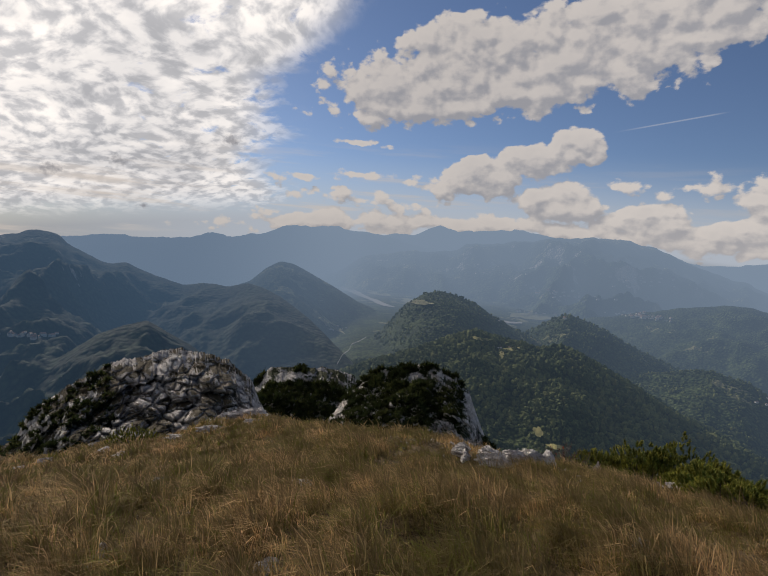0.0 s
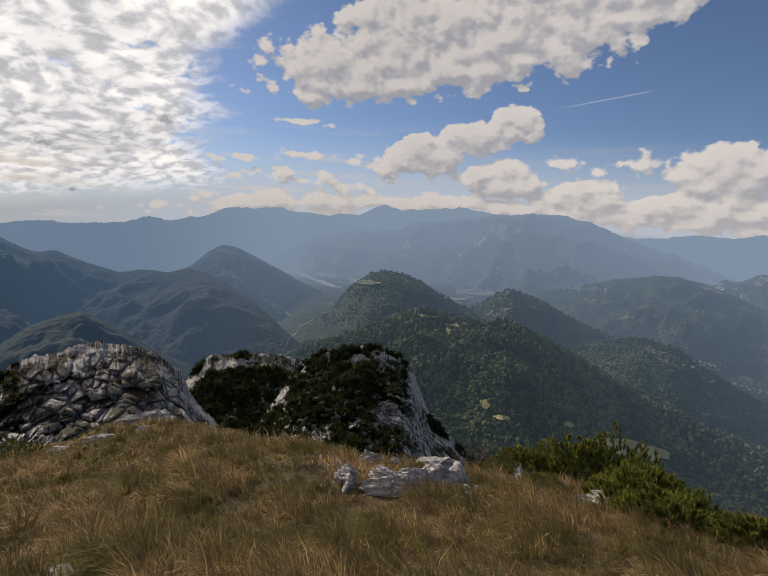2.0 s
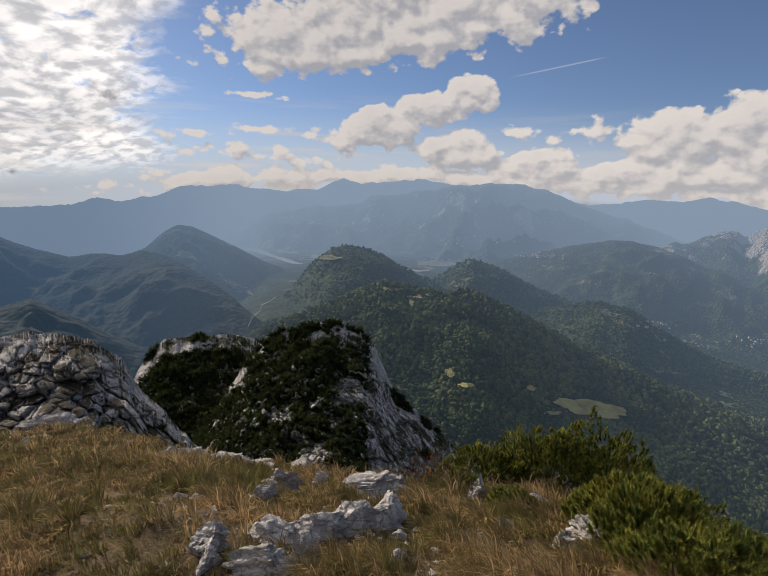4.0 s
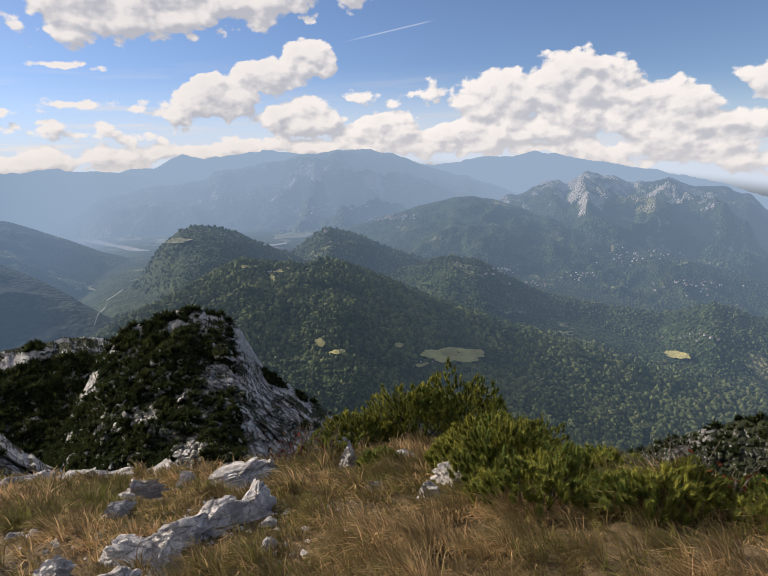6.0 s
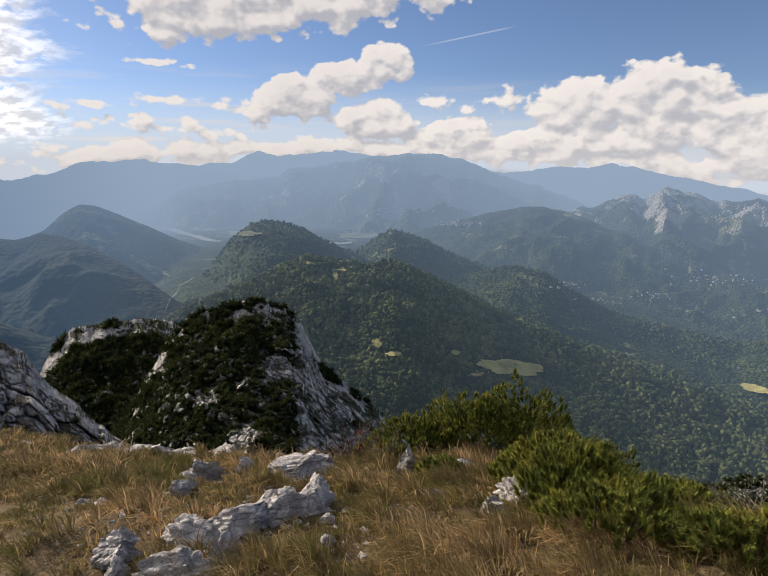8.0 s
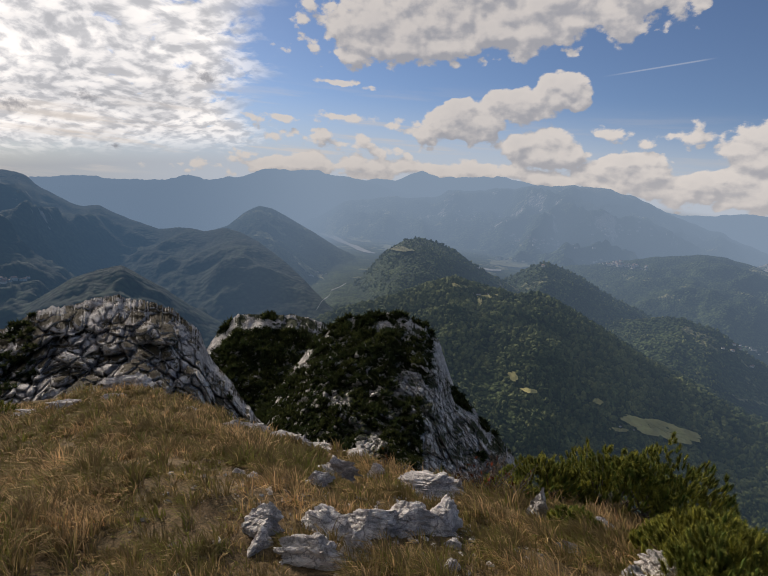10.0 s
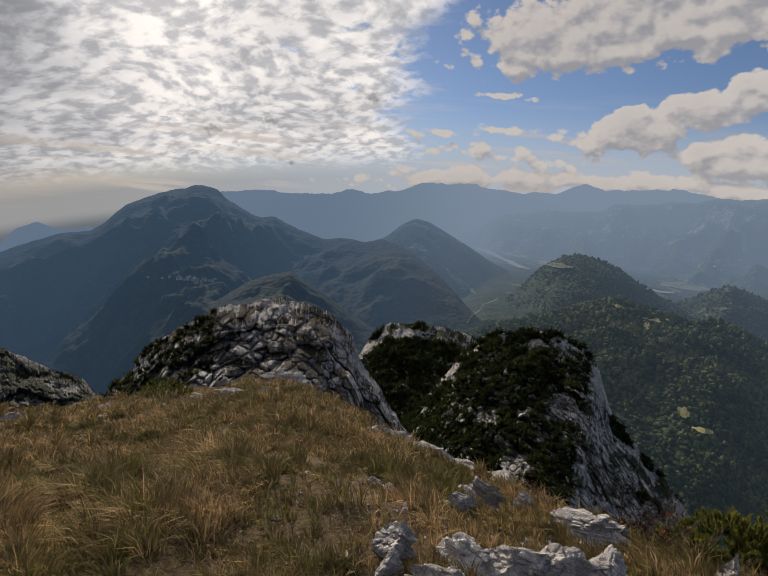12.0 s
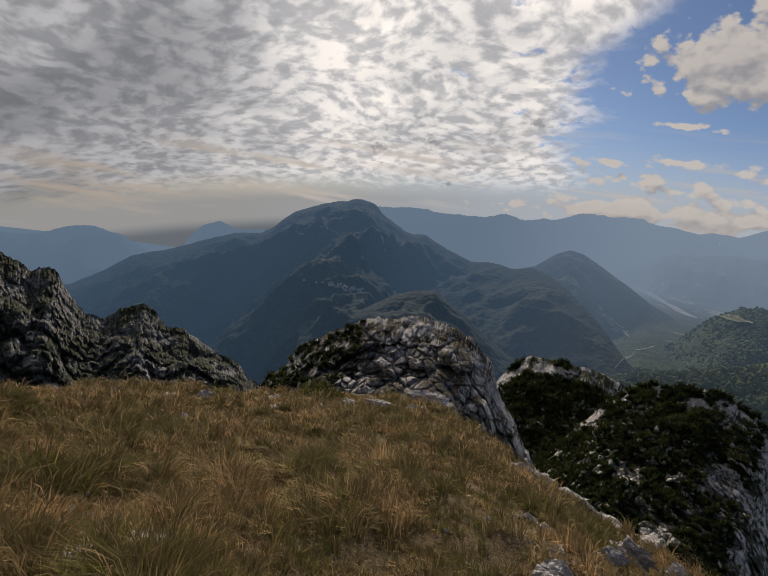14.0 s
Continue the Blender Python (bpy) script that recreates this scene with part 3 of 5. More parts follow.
# Every mountain: crest as (azimuth, height) in degrees seen from the summit, its distance at those azimuths,
# steepness towards and away from the summit, width of its spurs in metres, unevenness of the crest in degrees.
MOUNTAINS = (
    ("backdrop_far_peaks", "pale blue alpine peaks almost lost in haze", F_FAR,
     [(32, 0.2), (20, 1.0), (8, 2.2), (0, 3.0), (-2.6, 3.2), (-5.1, 4.25), (-7, 3.7), (-9.2, 4.05), (-12.7, 4.25), (-15.7, 4.0), (-20, 3.2), (-28, 2.2), (-31, 1.9), (-35.4, 2.5), (-38, 2.2), (-40.3, 2.6), (-44.4, 1.6), (-50.6, 0.1), (-55, -1.1), (-61.4, -3.3), (-84, -4)],
     ((84, 4800), (-84, 4800)), 1.3, 0.7, 420, 0.30),
    ("backdrop_hazy_peaks", "blue hazy peaks above the river valley", F_FAR,
     [(40, -3), (32, -1.2), (30.5, -0.7), (28, -0.3), (26, 0.15), (24.8, 0.1), (23.5, -0.05), (21, 0.9), (18.3, 1.78), (16.8, 1.35), (15, 1.6), (13, 2.3), (10.3, 3.2), (6.2, 3.25), (3, 3.0), (-2, 2.2), (-6, 1.5), (-12, 0)],
     ((84, 4450), (-84, 4450)), 1.3, 0.7, 420, 0.36),
    ("backdrop_lowland_hills", "hazy blue hills beyond the shaded mountain", F_FAR,
     [(84, -8.5), (72, -7.6), (65.6, -7.8), (62.4, -7.6), (60.1, -6.5), (58.5, -6.3), (55.6, -7.1), (53.4, -8.2), (51, -8.2), (50, -6.3), (49, -4.95), (47.3, -4.26), (45.3, -4.85), (43.3, -4.3), (40, -5), (36, -6)],
     ((84, 3900), (36, 3900)), 0.5, 0.6, 320, 0.30),
    ("backdrop_long_range", "long wooded range with scattered farms and clearings", F_RANGE,
     [(9, -3.4), (7.6, -2.6), (5.8, -1.41), (4.1, -0.37), (2.3, 0.7), (0, 1.08), (-3.1, 1.43), (-6.9, 1.68), (-7.9, 2.47), (-10.9, 2.86), (-13.9, 3.25), (-17.9, 3.74), (-21, 3.97), (-23, 3.98), (-24.5, 3.57), (-27, 2.87), (-30, 1.6), (-32.9, 0.73), (-36.8, -0.66), (-42, -3)],
     ((84, 3950), (-84, 3950)), 0.42, 0.6, 330, 0.34),
    ("backdrop_rocky_mountain", "wooded mountain with bare pale limestone summits", F_ROCKY,
     [(-31, -2.6), (-35.9, -1.95), (-38.7, -1.46), (-40.6, -0.57), (-42.1, -0.07), (-43.1, -0.67), (-45, 0.41), (-46.7, -0.13), (-48.8, -0.9), (-50.8, -1.0), (-52.3, -0.6), (-53.9, -1.6), (-57, -1.9), (-58.6, -2.7), (-60.1, -4.2), (-61.6, -5.6), (-66, -6.5), (-84, -8)],
     ((84, 2850), (-84, 2850)), 0.42, 0.6, 230, 0.45),
    ("backdrop_dark_spur", "dark wooded spur below the rocky mountain", F_MID,
     [(-17, -5.2), (-20.7, -3.95), (-24.4, -3.19), (-29.6, -1.91), (-32.7, -1.45), (-36.2, -1.95), (-39.2, -3.1), (-42, -4.24), (-48, -6.6), (-56, -9), (-64, -11.4), (-84, -13)],
     ((84, 2450), (-36, 2450), (-56, 2000), (-84, 1900)), 0.36, 0.6, 210, 0.22),
    ("backdrop_cone_hill", "dark cone-shaped wooded hill beside the river", F_MID,
     [(20, -5.2), (16.5, -3.9), (14.5, -3.01), (12.9, -1.52), (11.5, -0.74), (10.1, -0.92), (8.2, -1.82), (5.8, -2.97), (3.3, -4.39), (0.2, -5.57), (-2.9, -6.74), (-5, -8)],
     ((84, 2150), (-84, 2150)), 0.30, 0.45, 190, 0.07),
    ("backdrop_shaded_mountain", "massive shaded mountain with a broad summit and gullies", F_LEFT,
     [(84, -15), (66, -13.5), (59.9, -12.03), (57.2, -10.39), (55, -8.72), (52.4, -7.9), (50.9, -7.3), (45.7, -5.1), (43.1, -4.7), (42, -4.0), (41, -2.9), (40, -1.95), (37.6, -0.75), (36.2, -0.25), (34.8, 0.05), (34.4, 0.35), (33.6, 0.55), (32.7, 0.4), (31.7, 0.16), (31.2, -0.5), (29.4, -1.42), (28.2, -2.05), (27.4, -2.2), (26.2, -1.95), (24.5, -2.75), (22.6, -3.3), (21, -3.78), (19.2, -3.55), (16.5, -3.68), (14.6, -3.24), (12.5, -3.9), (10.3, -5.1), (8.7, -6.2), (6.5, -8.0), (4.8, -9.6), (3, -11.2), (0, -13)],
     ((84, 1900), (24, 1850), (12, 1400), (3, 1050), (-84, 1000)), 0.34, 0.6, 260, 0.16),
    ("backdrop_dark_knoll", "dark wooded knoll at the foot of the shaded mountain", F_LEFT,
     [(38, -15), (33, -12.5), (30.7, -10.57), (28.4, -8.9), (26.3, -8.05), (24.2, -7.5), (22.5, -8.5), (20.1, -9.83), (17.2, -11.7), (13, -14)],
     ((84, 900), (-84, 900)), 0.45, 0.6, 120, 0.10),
    ("backdrop_round_hill", "rounded wooded hill with a rocky brow", F_MID,
     [(5, -12), (3.2, -10.01), (0.2, -7.11), (-1.8, -4.46), (-3.8, -2.98), (-5.6, -2.54), (-7.5, -3.02), (-9.6, -3.74), (-11.2, -4.8), (-12.8, -5.49), (-14.9, -6.4), (-20, -8.5)],
     ((84, 1500), (-84, 1500)), 0.26, 0.6, 150, 0.07),
    ("backdrop_pointed_hill", "small pointed wooded hill above the villages", F_MID,
     [(-10, -8.6), (-12.9, -7.2), (-14.9, -5.88), (-16.8, -4.58), (-18.5, -3.76), (-20.3, -4.25), (-22.4, -5.12), (-24.9, -6.42), (-28, -7.5), (-34, -9.6), (-42, -12)],
     ((84, 1650), (-84, 1650)), 0.40, 0.6, 150, 0.09),
    ("backdrop_valley_hills", "low wooded hills in the side valley", F_MID,
     [(-20, -10.5), (-24.5, -9.2), (-28.2, -8.2), (-31.4, -7.5), (-34.5, -8.2), (-37, -9.8), (-41, -11.9), (-47, -13.0), (-52, -13.6), (-56.3, -12.4), (-59, -13.3), (-62, -14.0), (-84, -17)],
     ((84, 1450), (-84, 1450)), 0.30, 0.5, 130, 0.12),
    ("backdrop_green_slope", "broad green wooded slope below the summit", F_NEAR,
     [(12, -15.5), (8, -14), (4.2, -12.4), (1.1, -10.9), (-3, -9.34), (-7.1, -7.6), (-9.6, -6.75), (-12.4, -7.33), (-16, -7.61), (-18.6, -7.33), (-21.7, -8.71), (-25.3, -10.38), (-28.8, -12.2), (-33.5, -14.0), (-38, -15.8), (-44.7, -17.8), (-52, -20), (-84, -26)],
     ((84, 900), (4, 900), (-12, 1000), (-84, 1000)), 0.28, 0.22, 120, 0.06),
)


def sag(az):
    """The land sinks to both sides of the view's middle."""
    return np.clip((np.asarray(az) + 12.0) / 22.5, -2.8, 3.4) ** 2


def floor_height(az, r):
    return np.interp(az, (-50, -12, 3, 16), (-320, -220, -215, -330)) + np.clip((r - 1000) / 2300, -0.2, 1) * np.interp(az, (3, 16), (45, 120))


LAND_AZ = np.linspace(-84, 84, 780)
LAND_R = np.union1d(np.geomspace(235, 4880, 320), (900, 1450, 1500, 1650, 1850, 1900, 2150, 2450, 2850, 3900, 3950, 4450, 4800))


def lay_land():
    """Height of the land on a fan of directions and distances, and the mountain that each place belongs to."""
    r, az = np.meshgrid(LAND_R, LAND_AZ, indexing="ij")
    x, y = -np.sin(np.radians(az)) * r, np.cos(np.radians(az)) * r
    shape = r.shape

    def rough(width, seed, octaves=4, ridged=True, gain=0.5):
        p = np.stack([x.ravel() / width + seed, y.ravel() / width, 0 * x.ravel() + seed], -1)
        w = fractal(p * 0.6 + 3, 2)
        p[:, 0] += 1.1 * w
        p[:, 1] += 0.7 * w
        return fractal(p, octaves, gain, ridged).reshape(shape)

    base = floor_height(az, r)
    h = base + 16 * (rough(140, 2.5, 4, False) - 0.5)
    owner = np.zeros(shape, int)
    for n, (name, label, mat, crest, far, front, behind, spur, jag) in enumerate(MOUNTAINS):
        ca, ce = np.array(sorted(crest)).T
        fa, fr = np.array(sorted(far)).T
        el = np.interp(LAND_AZ, ca, ce, left=-60, right=-60)
        el[1:-1] = (el[:-2] + 2 * el[1:-1] + el[2:]) / 4
        el = el + (fractal(np.stack([LAND_AZ * 0.9 + n * 3.7, 0 * LAND_AZ, 0 * LAND_AZ], -1), 6, 0.6) - 0.5) * jag * 2
        rc = np.interp(LAND_AZ, fa, fr)
        top = rc * np.tan(np.radians(np.maximum(el + sag(LAND_AZ), -40)))
        # peaks and saddles of the crest fade out down the slope
        k = np.exp(-((np.arange(-40, 41) / 18.0) ** 2))
        span = np.clip(el + sag(LAND_AZ), -14, 40)
        calm = np.convolve(np.pad(rc * np.tan(np.radians(span)), 40, "edge"), k / k.sum(), "valid")
        d = r - rc
        fade = np.clip(-d / (0.40 * rc), 0, 1)
        top = top + (np.minimum(calm, top + 60) - top) * fade * fade * (3 - 2 * fade)
        soft = 0.012 * rc
        steep = np.where(d < 0, front, behind)
        drop = steep * (np.sqrt(d * d + soft * soft) - soft)
        tall = np.maximum(top - base, 20)
        relief = rough(spur, n * 1.9 + 0.4) - 0.55
        small = rough(spur * 0.25, n * 2.3 + 0.7, 3) - 0.55
        swell = np.minimum(1, drop / (0.30 * tall))
        hill = top - drop + tall * (1.2 * min(front, 0.45) + 0.05) * (1.0 * relief + 0.24 * min(1, (front / 0.35) ** 3) * small) * swell
        owner = np.where(hill > h, n + 1, owner)
        h = 0.5 * (h + hill + np.sqrt((h - hill) ** 2 + 64))
    return np.stack([x, y, h + EYE[2] - r * np.tan(np.radians(sag(az)))], -1), owner


LAND, OWNER = lay_land()
LAND_EL = np.maximum.accumulate(np.degrees(np.arctan2(LAND[..., 2] - EYE[2], LAND_R[:, None])), axis=0)


def make_land():
    quads = grid_faces(*OWNER.shape)[:, ::-1]
    whose = OWNER[:-1, :-1].ravel()
    points = LAND.reshape(-1, 3)
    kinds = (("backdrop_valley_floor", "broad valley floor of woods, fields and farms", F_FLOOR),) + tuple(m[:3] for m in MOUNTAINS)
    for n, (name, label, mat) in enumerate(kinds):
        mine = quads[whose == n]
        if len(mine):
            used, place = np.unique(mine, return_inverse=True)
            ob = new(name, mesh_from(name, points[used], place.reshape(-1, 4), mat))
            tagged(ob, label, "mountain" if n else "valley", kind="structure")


make_land()


def land_at(az, el):
    """Distance of the land that shows in a direction."""
    az, el = np.atleast_1d(az).astype(float), np.atleast_1d(el).astype(float)
    col = np.clip(np.rint(np.interp(az, LAND_AZ, np.arange(len(LAND_AZ)))).astype(int), 0, len(LAND_AZ) - 1)
    out = np.empty(len(az))
    for i, (c, e) in enumerate(zip(col, el)):
        line = LAND_EL[:, c]
        k = min(max(int(np.searchsorted(line, e)), 1), len(LAND_R) - 1)
        u = (e - line[k - 1]) / max(line[k] - line[k - 1], 1e-6)
        out[i] = LAND_R[k - 1] + (LAND_R[k] - LAND_R[k - 1]) * min(max(u, 0), 1)
    return out / np.cos(np.radians(el))


def land_height(az, r):
    """Height of the land at azimuths and distances."""
    c = np.interp(az, LAND_AZ, np.arange(len(LAND_AZ)))
    k = np.interp(np.log(r), np.log(LAND_R), np.arange(len(LAND_R)))
    i, j = np.minimum(k.astype(int), len(LAND_R) - 2), np.minimum(c.astype(int), len(LAND_AZ) - 2)
    u, w, z = k - i, c - j, LAND[..., 2]
    return z[i, j] * (1 - u) * (1 - w) + z[i + 1, j] * u * (1 - w) + z[i, j + 1] * (1 - u) * w + z[i + 1, j + 1] * u * w, OWNER[i, j]


# ---- crags round the summit ----


def crag(name, label, mat, crest, r_crest, foot, r_foot, **more):
    top = thing(name, label, "crag")
    part("rock_face", slope_sheet(name, crest, r_crest, foot, r_foot, mat, **more), top)
    return top


CRAGS = {}
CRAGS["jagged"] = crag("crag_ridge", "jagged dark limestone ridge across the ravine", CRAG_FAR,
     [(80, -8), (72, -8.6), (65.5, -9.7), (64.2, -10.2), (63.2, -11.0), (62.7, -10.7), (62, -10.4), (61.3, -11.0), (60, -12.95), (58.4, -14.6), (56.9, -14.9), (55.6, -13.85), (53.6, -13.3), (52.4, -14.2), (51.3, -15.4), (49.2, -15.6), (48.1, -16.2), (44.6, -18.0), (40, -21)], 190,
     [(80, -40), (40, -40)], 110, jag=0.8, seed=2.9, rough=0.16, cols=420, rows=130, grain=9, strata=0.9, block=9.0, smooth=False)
CRAGS["behind"] = crag("crag", "crag overgrown with dark dwarf pine and a pale rock crest", CRAG_GREEN,
     [(18, -19), (15.4, -14.3), (13.5, -12.4), (12.1, -11.7), (9.5, -11.9), (7.2, -11.6), (4.2, -12.6), (2.5, -13.6), (0, -15)], 105,
     [(18, -36), (0, -36)], 62, jag=0.5, seed=5.1, rough=0.2, cols=260, rows=140, grain=9, strata=0.7, block=4.0, smooth=False)
CRAGS["pines"] = crag("crag", "steep limestone crag with dark dwarf pine on its top", CRAG_GREEN,
     [(12, -24), (9, -20), (6.8, -17), (5.1, -14.2), (3.4, -12.6), (1.4, -11.7), (-0.9, -11.1), (-4, -10.85), (-6.8, -11.55), (-8.4, -13.2), (-9.7, -16), (-11.0, -18.3), (-12.8, -19.7), (-14.9, -21.5), (-17.5, -23.1), (-20, -26)], 74,
     [(12, -37), (-20, -40)], 38, jag=0.5, seed=7.4, rough=0.10, cols=420, rows=240, grain=9, strata=0.8, block=3.4, smooth=False)
CRAGS["pale"] = crag("crag", "pale fractured limestone crag beside the meadow", CRAG,
     [(46, -24), (42, -20.5), (39.2, -18.2), (37.4, -15.4), (33.2, -12.7), (30.2, -11.1), (26.5, -10.9), (24, -10.5), (22.6, -10.55), (19.7, -11.5), (17.4, -13.6), (15.6, -16.4), (13.6, -19.0), (11.2, -21.6), (9, -24)], 46,
     [(46, -36), (9, -38)], 25, jag=0.85, seed=1.6, rough=0.10, cols=420, rows=220, grain=9, strata=0.8, block=3.4, smooth=False)
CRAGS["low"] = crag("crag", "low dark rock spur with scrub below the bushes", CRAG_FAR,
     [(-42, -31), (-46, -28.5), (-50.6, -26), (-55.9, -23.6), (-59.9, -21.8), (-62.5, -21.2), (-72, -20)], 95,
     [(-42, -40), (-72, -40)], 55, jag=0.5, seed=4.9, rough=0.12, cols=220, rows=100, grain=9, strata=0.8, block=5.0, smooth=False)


def radius_at(name, az, el):
    """Distance of a crag's face in a direction."""
    a, low, top, r = SHEETS[name]
    az, el = np.asarray(az, float), np.asarray(el, float)
    c = np.clip(np.interp(az, a, np.arange(len(a))), 0, len(a) - 1.001)
    lo, hi = np.interp(az, a, low), np.interp(az, a, top)
    s = np.clip((el - lo) / (hi - lo), 0, 0.9999) * (len(r) - 1)
    i, j = s.astype(int), c.astype(int)
    i, j = np.minimum(i, len(r) - 2), np.minimum(j, len(a) - 2)
    u, w = s - i, c - j
    return r[i, j] * (1 - u) * (1 - w) + r[i + 1, j] * u * (1 - w) + r[i, j + 1] * (1 - u) * w + r[i + 1, j + 1] * u * w

# ---- woods, fields and villages below ----


def crown_mesh(name, centres, sizes, tall, mat, rng, sub=1):
    """Many small lumpy crowns as one mesh."""
    bm = bmesh.new()
    bmesh.ops.create_icosphere(bm, subdivisions=sub, radius=1)
    base = np.array([v.co[:] for v in bm.verts])
    tri = np.array([[v.index for v in f.verts] for f in bm.faces])
    bm.free()
    n, k = len(centres), len(base)
    jitter = 1 + rng.uniform(-0.42, 0.42, (n, k, 1))
    turn = rng.uniform(0, 2 * np.pi, n)
    c, s = np.cos(turn)[:, None], np.sin(turn)[:, None]
    b = base[None] * jitter
    b = np.stack([b[..., 0] * c - b[..., 1] * s, b[..., 0] * s + b[..., 1] * c, b[..., 2]], -1)
    b = b * np.stack([sizes, sizes, sizes * tall], -1)[:, None, :]
    v = (centres[:, None, :] + b).reshape(-1, 3)
    f = (tri[None] + (np.arange(n) * k)[:, None, None]).reshape(-1, 3)
    return mesh_from(name, v, f, mat, False)


def tuft_mesh(name, centres, sizes, mat, rng, k=30):
    """Many small bristling tufts as one mesh."""
    n = len(centres)
    c = np.repeat(centres, k, 0)
    size = np.repeat(sizes, k)
    way = rng.normal(0, 1, (n * k, 3)) * (1, 1, 0.8) + (0, 0, 0.7)
    way /= np.linalg.norm(way, axis=1)[:, None]
    side = np.cross(way, rng.normal(0, 1, (n * k, 3)))
    side /= np.linalg.norm(side, axis=1)[:, None]
    reach = size * rng.uniform(0.6, 1.3, n * k)
    w = side * (size * 0.20)[:, None]
    v = np.stack([c - w, c + w, c + way * reach[:, None]], 1).reshape(-1, 3)
    return mesh_from(name, v, np.arange(len(v)).reshape(-1, 3), mat, False)


def crown_material(name):
    m, g = material(name)
    at = g.node("ShaderNodeNewGeometry")
    own = at.outputs["Random Per Island"]
    where = at.outputs["Position"]
    patch = g.noise(where, 0.012, 4, 0.6)
    color = g.mix(g.step(g.math("ADD", g.math("MULTIPLY", own, 0.30), patch), 0.40, 0.95), (0.040, 0.062, 0.024), (0.175, 0.190, 0.072))
    color = g.mix(g.step(own, 0.95, 0.98, 0.0, 0.4), color, (0.12, 0.11, 0.04))
    leaf = g.noise(where, 0.9, 3, 0.7)
    color = g.mix(g.step(leaf, 0.4, 0.7, 0.0, 0.6), color, (0.010, 0.018, 0.008))
    g.finish(painted_haze(g, g.shader(color, 0.95, g.bump(leaf, 1.0, 1.2), 0.1)))
    return m


def far_patch(name, label, outline, color, lift=0.985):
    """A field lying on the land: outline as a centre, half sizes and a tilt, in degrees."""
    ca, ce, wa, we, tilt, seed = outline
    t = np.linspace(0, 2 * np.pi, 72, endpoint=False)
    wob = 0.35 + 1.3 * fractal(np.stack([np.cos(t) * 1.9 + seed, np.sin(t) * 1.9, 0 * t], -1), 5, 0.6)
    rings = []
    for s in np.linspace(0.02, 1.0, 12):
        a = ca + wa * wob * np.cos(t) * s
        e = ce + we * wob * np.sin(t) * s + tilt * (a - ca)
        rings.append(way_to(a, e) * (land_at(a, e) * lift)[:, None] + EYE)
    v = np.concatenate(rings)
    ob = new(name, mesh_from(name, v, grid_faces(12, 72, True), color))
    return tagged(ob, label, "field", kind="structure")


def village(centre, spread, count, size, seed, label):
    """Gabled houses too far and too many to tell apart, on a mountain side."""
    rng = np.random.default_rng(seed)
    a = centre[0] + rng.normal(0, spread[0], count)
    e = centre[1] + rng.normal(0, spread[1], count)
    p = way_to(a, e) * (land_at(a, e) * 0.992)[:, None] + EYE
    box = np.array([(-1, -0.7, -0.6), (1, -0.7, -0.6), (1, 0.7, -0.6), (-1, 0.7, -0.6), (-1, -0.7, 0.5), (1, -0.7, 0.5), (1, 0.7, 0.5), (-1, 0.7, 0.5)])
    gable = np.array([(-1.05, -0.85, 0.5), (1.05, -0.85, 0.5), (1.05, 0.85, 0.5), (-1.05, 0.85, 0.5), (-1.05, 0, 1.05), (1.05, 0, 1.05)])
    ends = np.array([(0, 1, 5, 4), (1, 5, 4, 0), (2, 3, 4, 5), (0, 4, 3, 3), (1, 2, 5, 5)])
    sides = np.array([(0, 1, 5, 4), (1, 2, 6, 5), (2, 3, 7, 6), (3, 0, 4, 7)])
    turn = rng.uniform(0, np.pi, count)
    grow = size * rng.uniform(0.6, 1.4, count)

    def laid(shape, faces, mat, name):
        c, s = np.cos(turn)[:, None], np.sin(turn)[:, None]
        q = np.stack([shape[:, 0] * c - shape[:, 1] * s, shape[:, 0] * s + shape[:, 1] * c, shape[:, 2] + 0 * c], -1) * grow[:, None, None]
        v = (q + p[:, None, :]).reshape(-1, 3)
        return mesh_from(name, v, (faces[None] + (np.arange(count) * len(shape))[:, None, None]).reshape(-1, 4), mat, False)

    top = thing("village", label, "village", kind="stuff")
    part("walls", laid(box, sides, HOUSE_WALL, "village_walls"), top)
    part("roofs", laid(gable, np.array([(0, 1, 5, 4), (2, 3, 4, 5)]), HOUSE_ROOF, "village_roofs"), top, "reddish tiled roofs")


HOUSE_WALL = backdrop_patch("pale_house_walls", (0.58, 0.56, 0.52))
HOUSE_ROOF = backdrop_patch("tiled_roofs", (0.30, 0.20, 0.16))
PASTURE = backdrop_patch("mown_pasture", (0.44, 0.39, 0.15))
GRAVEL_BED = backdrop_patch("river_gravel", (0.42, 0.41, 0.395))
FARMLAND = backdrop_patch("farmland", (0.24, 0.24, 0.13))

FIELDS = [(-31.2, -17.95, 3.2, 0.75, 0.02, 1.0), (-18.6, -16.95, 0.8, 0.22, 0.0, 2.0), (-16.8, -15.8, 0.5, 0.42, 0.3, 3.0), (-27.8, -18.9, 0.9, 0.16, -0.1, 4.0), (-25.4, -16.7, 0.45, 0.25, 0.1, 5.0), (-10.1, -7.2, 1.0, 0.16, 0.1, 6.0), (-13.2, -7.95, 0.9, 0.16, -0.2, 7.0), (-12.4, -8.6, 0.22, 0.4, 0.0, 8.0), (-53.3, -17.2, 1.2, 0.3, 0.1, 9.0)]
for f in FIELDS:
    far_patch("field", "mown yellow-green pasture among the woods", f, PASTURE)
